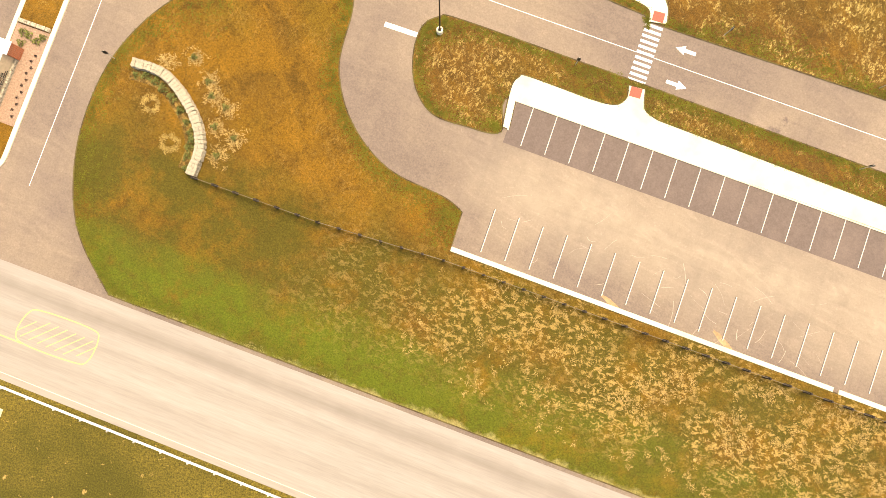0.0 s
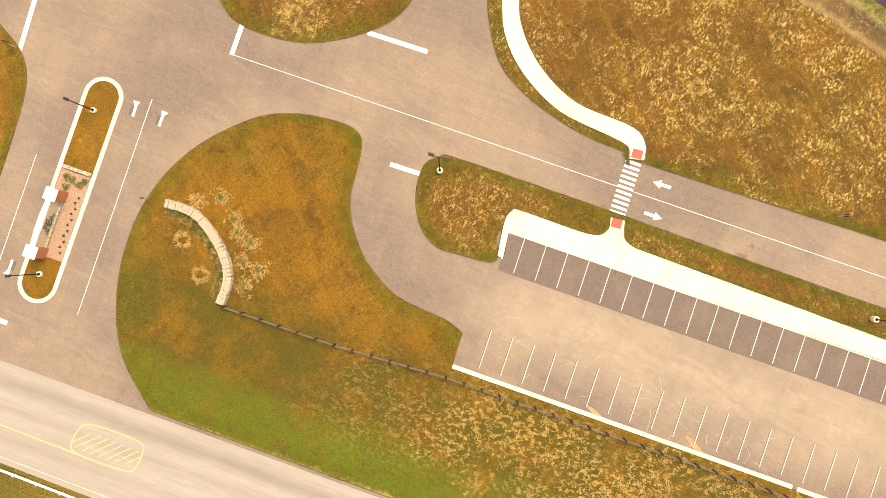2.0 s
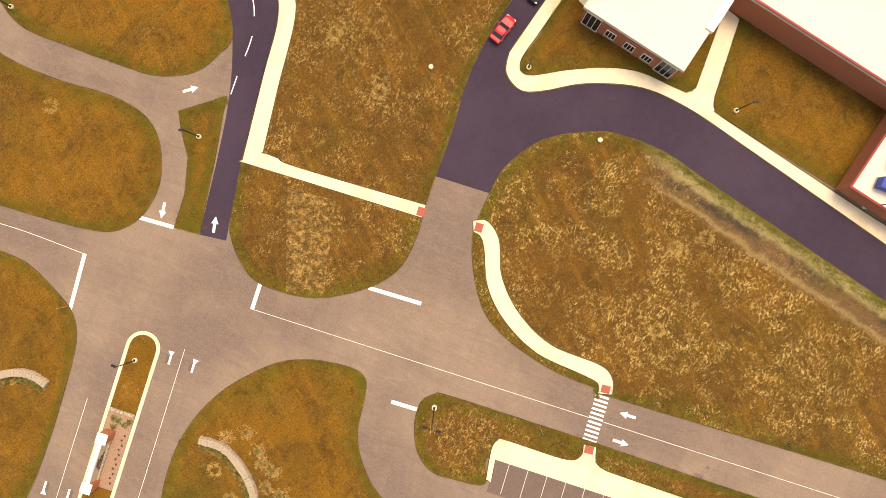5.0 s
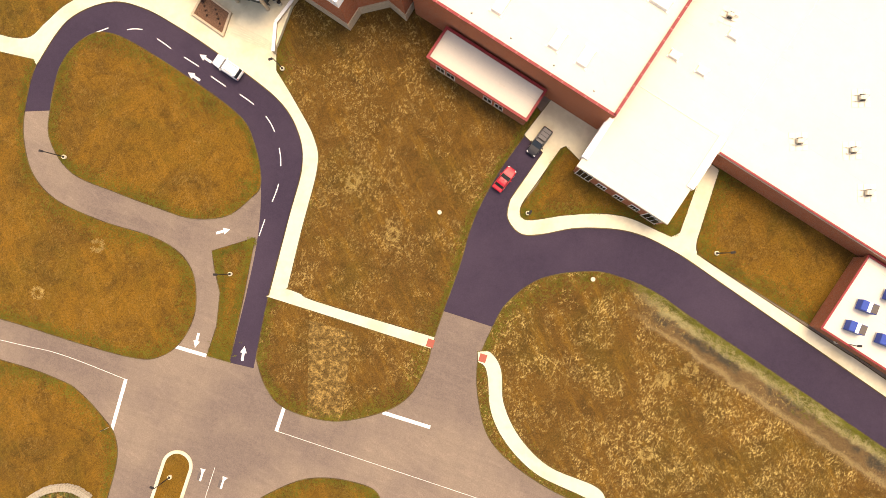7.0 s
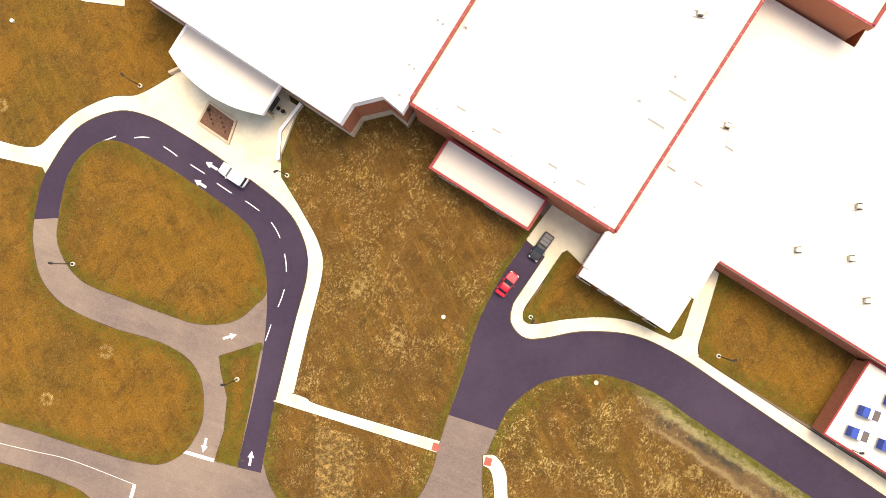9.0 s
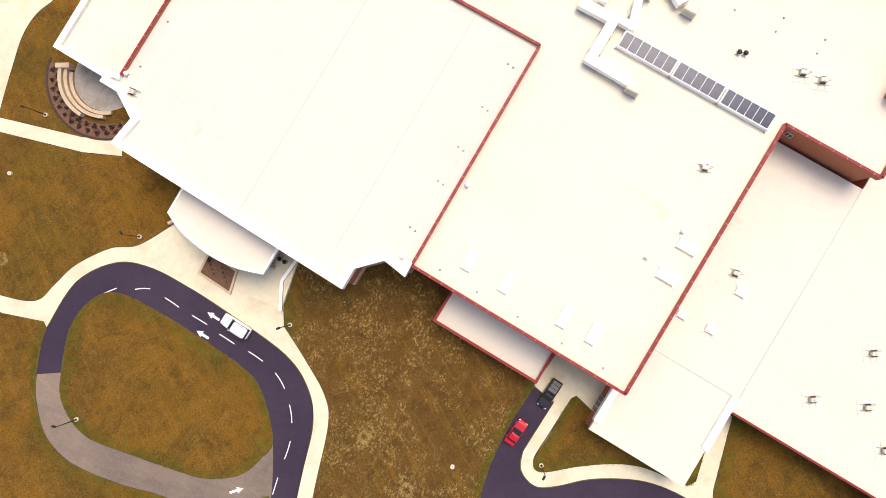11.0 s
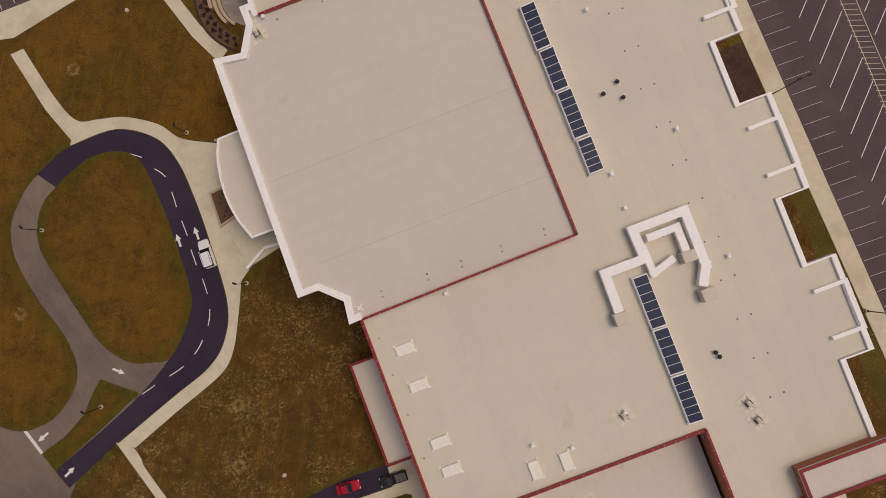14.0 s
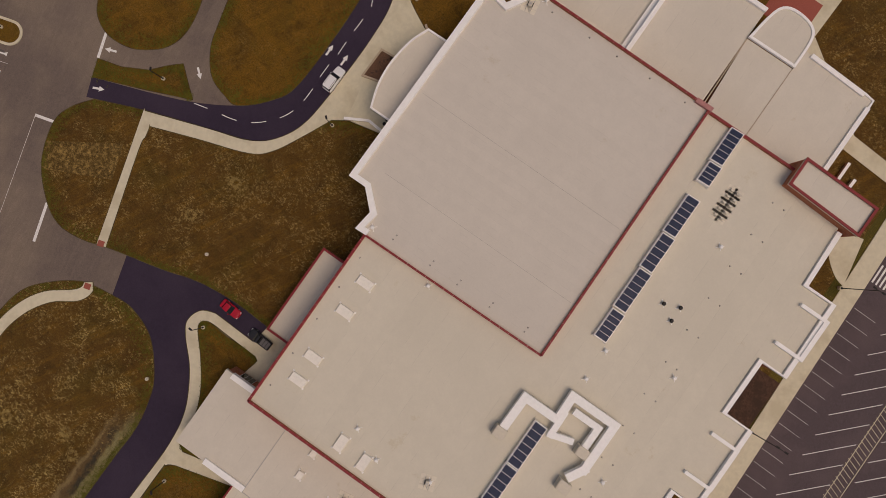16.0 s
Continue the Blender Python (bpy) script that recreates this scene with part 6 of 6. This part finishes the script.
def vehicle(name, m, paint, label, kind="car", L=4.5, W=1.82, H=1.5):
    e = empty(name, m)
    tagged(e, label, "van" if name == "van" else "pickup truck" if name == "pickup_truck" else "car")
    h, w, s = L / 2, W / 2, H / 1.5
    hood = 0.82 * s
    part("body", loft([(-h, w * 0.8, 0.45, hood * 0.9, 0.1), (-h + 0.12, w * 0.95, 0.3, hood, 0.1), (-h * 0.5, w, 0.25, hood * 1.05, 0.08), (h * 0.35, w, 0.25, hood * 1.03, 0.08),
                       (h * 0.75, w * 0.97, 0.27, hood * 0.93, 0.16), (h - 0.12, w * 0.88, 0.32, hood * 0.8, 0.18), (h, w * 0.72, 0.42, hood * 0.66, 0.1)]), paint, e)
    r0, r1 = {"car": (-h * 0.72, h * 0.3), "suv": (-h * 0.95, h * 0.38), "pickup": (-h * 0.05, h * 0.45)}[kind]
    f = 0.55 if kind == "car" else 0.3
    part("cabin_glass", loft([(r0, w * 0.86, hood, hood + 0.05, 0.03), (r0 + f * 0.8, w * 0.82, hood, H - 0.06, 0.12), (r1 - 0.75, w * 0.82, hood, H - 0.05, 0.12), (r1, w * 0.86, hood, hood + 0.05, 0.03)]), M_GLASS, e, "dark tinted glass")
    rw = 0.86 if kind == "suv" else 0.76
    part("roof", loft([(r0 + f * 0.8 - 0.1, w * 0.72, H - 0.1, H - 0.03, 0.1), (r0 + f * 0.8 + 0.25, w * rw, H - 0.08, H + 0.02, 0.12), (r1 - 1.0, w * rw, H - 0.08, H + 0.02, 0.12), (r1 - 0.7, w * 0.72, H - 0.1, H - 0.03, 0.1)]), paint, e)
    for y in (-1, 1):
        part("window_pillar", box(bmesh.new(), (r0 + r1) / 2 - 0.1, y * w * 0.83 - 0.03, hood, (r0 + r1) / 2 + 0.02, y * w * 0.83 + 0.03, H - 0.12), paint, e)
        part("mirror", box(bmesh.new(), r1 - 0.45, y * (w + 0.1) - 0.1, hood, r1 - 0.25, y * (w + 0.1) + 0.1, hood + 0.16, 0.03), paint, e)
        part("headlight", box(bmesh.new(), h - 0.28, y * w * 0.66 - 0.17, hood * 0.62, h - 0.04, y * w * 0.66 + 0.17, hood * 0.78, 0.03), M_HEAD, e)
        part("tail_light", box(bmesh.new(), -h - 0.01, y * w * 0.72 - 0.12, hood * 0.65, -h + 0.16, y * w * 0.72 + 0.12, hood * 0.92, 0.02), M_LIGHTS, e)
        for x in (-h * 0.6, h * 0.6):
            t = part("wheel", rod(bmesh.new(), (x, y * (w - 0.12) - 0.11, 0.33), (x, y * (w - 0.12) + 0.11, 0.33), 0.33, seg=20), M_RUBBER, e, "black tyre")
            part("rim", rod(bmesh.new(), (x, y * (w - 0.01) - 0.02, 0.33), (x, y * (w - 0.01) + 0.02, 0.33), 0.2, seg=12), M_RIM, t)
    part("bumper", box(bmesh.new(), h - 0.1, -w * 0.7, 0.3, h + 0.06, w * 0.7, 0.5, 0.03), M_RUBBER if kind == "pickup" else paint, e)
    if kind == "pickup":
        part("bed_floor", box(bmesh.new(), -h + 0.15, -w * 0.8, hood * 1.02, -h * 0.08, w * 0.8, hood * 1.08), M_RUBBER, e, "black folding bed cover")
        for k in range(3):
            x0 = -h + 0.22 + k * (h * 0.9 - 0.3) / 3
            part("cover_panel", box(bmesh.new(), x0, -w * 0.72, hood * 1.08, x0 + (h * 0.9 - 0.3) / 3 - 0.08, w * 0.72, hood * 1.11, 0.01), M_COVER, e)
    if kind == "suv":
        for y in (-1, 1):
            part("roof_rail", rod(bmesh.new(), (r0 + 0.5, y * w * 0.68, H + 0.06), (r1 - 1.0, y * w * 0.68, H + 0.06), 0.03), M_BLACK, e)
        part("rear_window", box(bmesh.new(), r0 - 0.02, -w * 0.6, hood + 0.1, r0 + 0.2, w * 0.6, H - 0.15), M_GLASS, e)
    return e


def heading(a, b):
    return math.degrees(math.atan2(b[1] - a[1], b[0] - a[0]))


vehicle("van", pose(-57.7, 73.3, 0.06, 0, 0, heading((-55.2, 71.4), (-60, 74.4))), M_WHITECAR, "white sport utility van parked in the bus loop", "suv", 4.95, 1.95, 1.85)
vehicle("car", pose(-14.2, 57.4, 0.06, 0, 0, heading((-15.6, 55.8), (-13, 58.7)) + 6), M_REDCAR, "crimson hatchback parked on the service drive", "car", 4.1, 1.78, 1.45)
vehicle("pickup_truck", pose(-9.1, 63.3, 0.1, 0, 0, heading((-7.9, 64.7), (-10.5, 61.6)) + 6), M_BLACKCAR, "black pickup truck with a folding bed cover", "pickup", 4.75, 1.8, 1.75)
vehicle("car", pose(-78.4, -12.9, 0.05, 0, 0, 230), M_BLUECAR, "bright blue hatchback waiting at the entrance", "car", 4.1, 1.8, 1.5)
vehicle("car", pose(-106.3, 105.4, 0.13, 0, 0, 150), M_WHITECAR, "white saloon car parked in the west lot", "car", 4.7, 1.85, 1.45)
vehicle("car", pose(-107.0, 102.4, 0.13, 0, 0, 150), M_WHITECAR, "white saloon car parked in the west lot", "car", 4.6, 1.85, 1.5)

# ---- stains and scrapes on the lot ----
rnd = random.Random(11)


def stain(x, y, rx, ry, a, mat, label):
    pts = []
    for k in range(22):
        t = 2 * math.pi * k / 22
        r = 1 + 0.35 * noise.noise(Vector((3 * math.cos(t) + x, 3 * math.sin(t) + y, 0)))
        px, py = rx * r * math.cos(t), ry * r * math.sin(t)
        pts.append((x + px * math.cos(a) - py * math.sin(a), y + px * math.sin(a) + py * math.cos(a)))
    slab("stain", pts, 0.03, 0.0485, mat, drive, label)


stain(-1.2, -23.0, 1.3, 0.25, radians(-35), M_RUST, "orange rust streak")
stain(11.0, -26.2, 1.6, 0.3, radians(-45), M_RUST, "orange rust streak")
for k in range(30):
    x = rnd.uniform(-14, 24)
    y = -17.3 - 0.282 * (x + 16) + rnd.uniform(-0.8, 6)
    a = radians(rnd.uniform(-60, 40))
    l = rnd.uniform(0.5, 2.6)
    p = Vector((x, y))
    q = p + Vector((math.cos(a), math.sin(a))) * l
    slab("scrape_mark", band(curve([p, p.lerp(q, 0.5) + Vector((rnd.uniform(-0.2, 0.2), rnd.uniform(-0.2, 0.2))), q], False, 4), rnd.uniform(0.015, 0.04)), 0.03, 0.0495, M_DUST, drive)

for k in range(24):
    c = Vector((rnd.uniform(-4, 16), 0))
    c.y = -19.8 - 0.282 * (c.x + 16) + rnd.uniform(-1.0, 4.5)
    r, a0 = rnd.uniform(1.6, 6.5), rnd.uniform(0, 360)
    slab("tyre_scuff", band(arc((c.x, c.y), r, a0, a0 + rnd.uniform(15, 40), 8), rnd.uniform(0.03, 0.06)), 0.03, 0.0492 + 0.00004 * k, M_DUST, drive)

# ---- north-east corner ----
structure(slab("paving", bpts([(-80.5, 33.5), (-73.2, 33.5), (-73.2, 42.0), (-80.5, 42.0)]), 0.0, 0.145, M_RED_PAD), "red brick paving before the porch", "paving")
for a, b in (((-55.2, 61.7), (-59.1, 61.7)), ((-55.1, 64.1), (-57.2, 64.2))):
    e = empty("seat_wall", BASE)
    tagged(e, "short tan stone seat wall in the lawn", "wall", "seat walls")
    slab("wall_run", band([a, b], 0.45), -0.1, 0.85, M_STONEBAND, e)
    slab("cap", band([a, b], 0.55), 0.85, 0.93, M_COPING, e)

# dark brown slab added over the lawn in one recess, darker than the turf
M_RECESS = material("dark brown recess ground", (0.085, 0.045, 0.028), spread=0.35, scale=3, second=(0.06, 0.034, 0.022), big=0.4, amount=0.4, bump=0.05, bump_scale=12)
structure(slab("planting_bed", bpts([(-19.6, 63.6), (-9.0, 63.6), (-9.0, 74.2), (-19.6, 74.2)]), -0.1, 0.15, M_RECESS), "dark brown ground in a recess of the school", "planting bed")
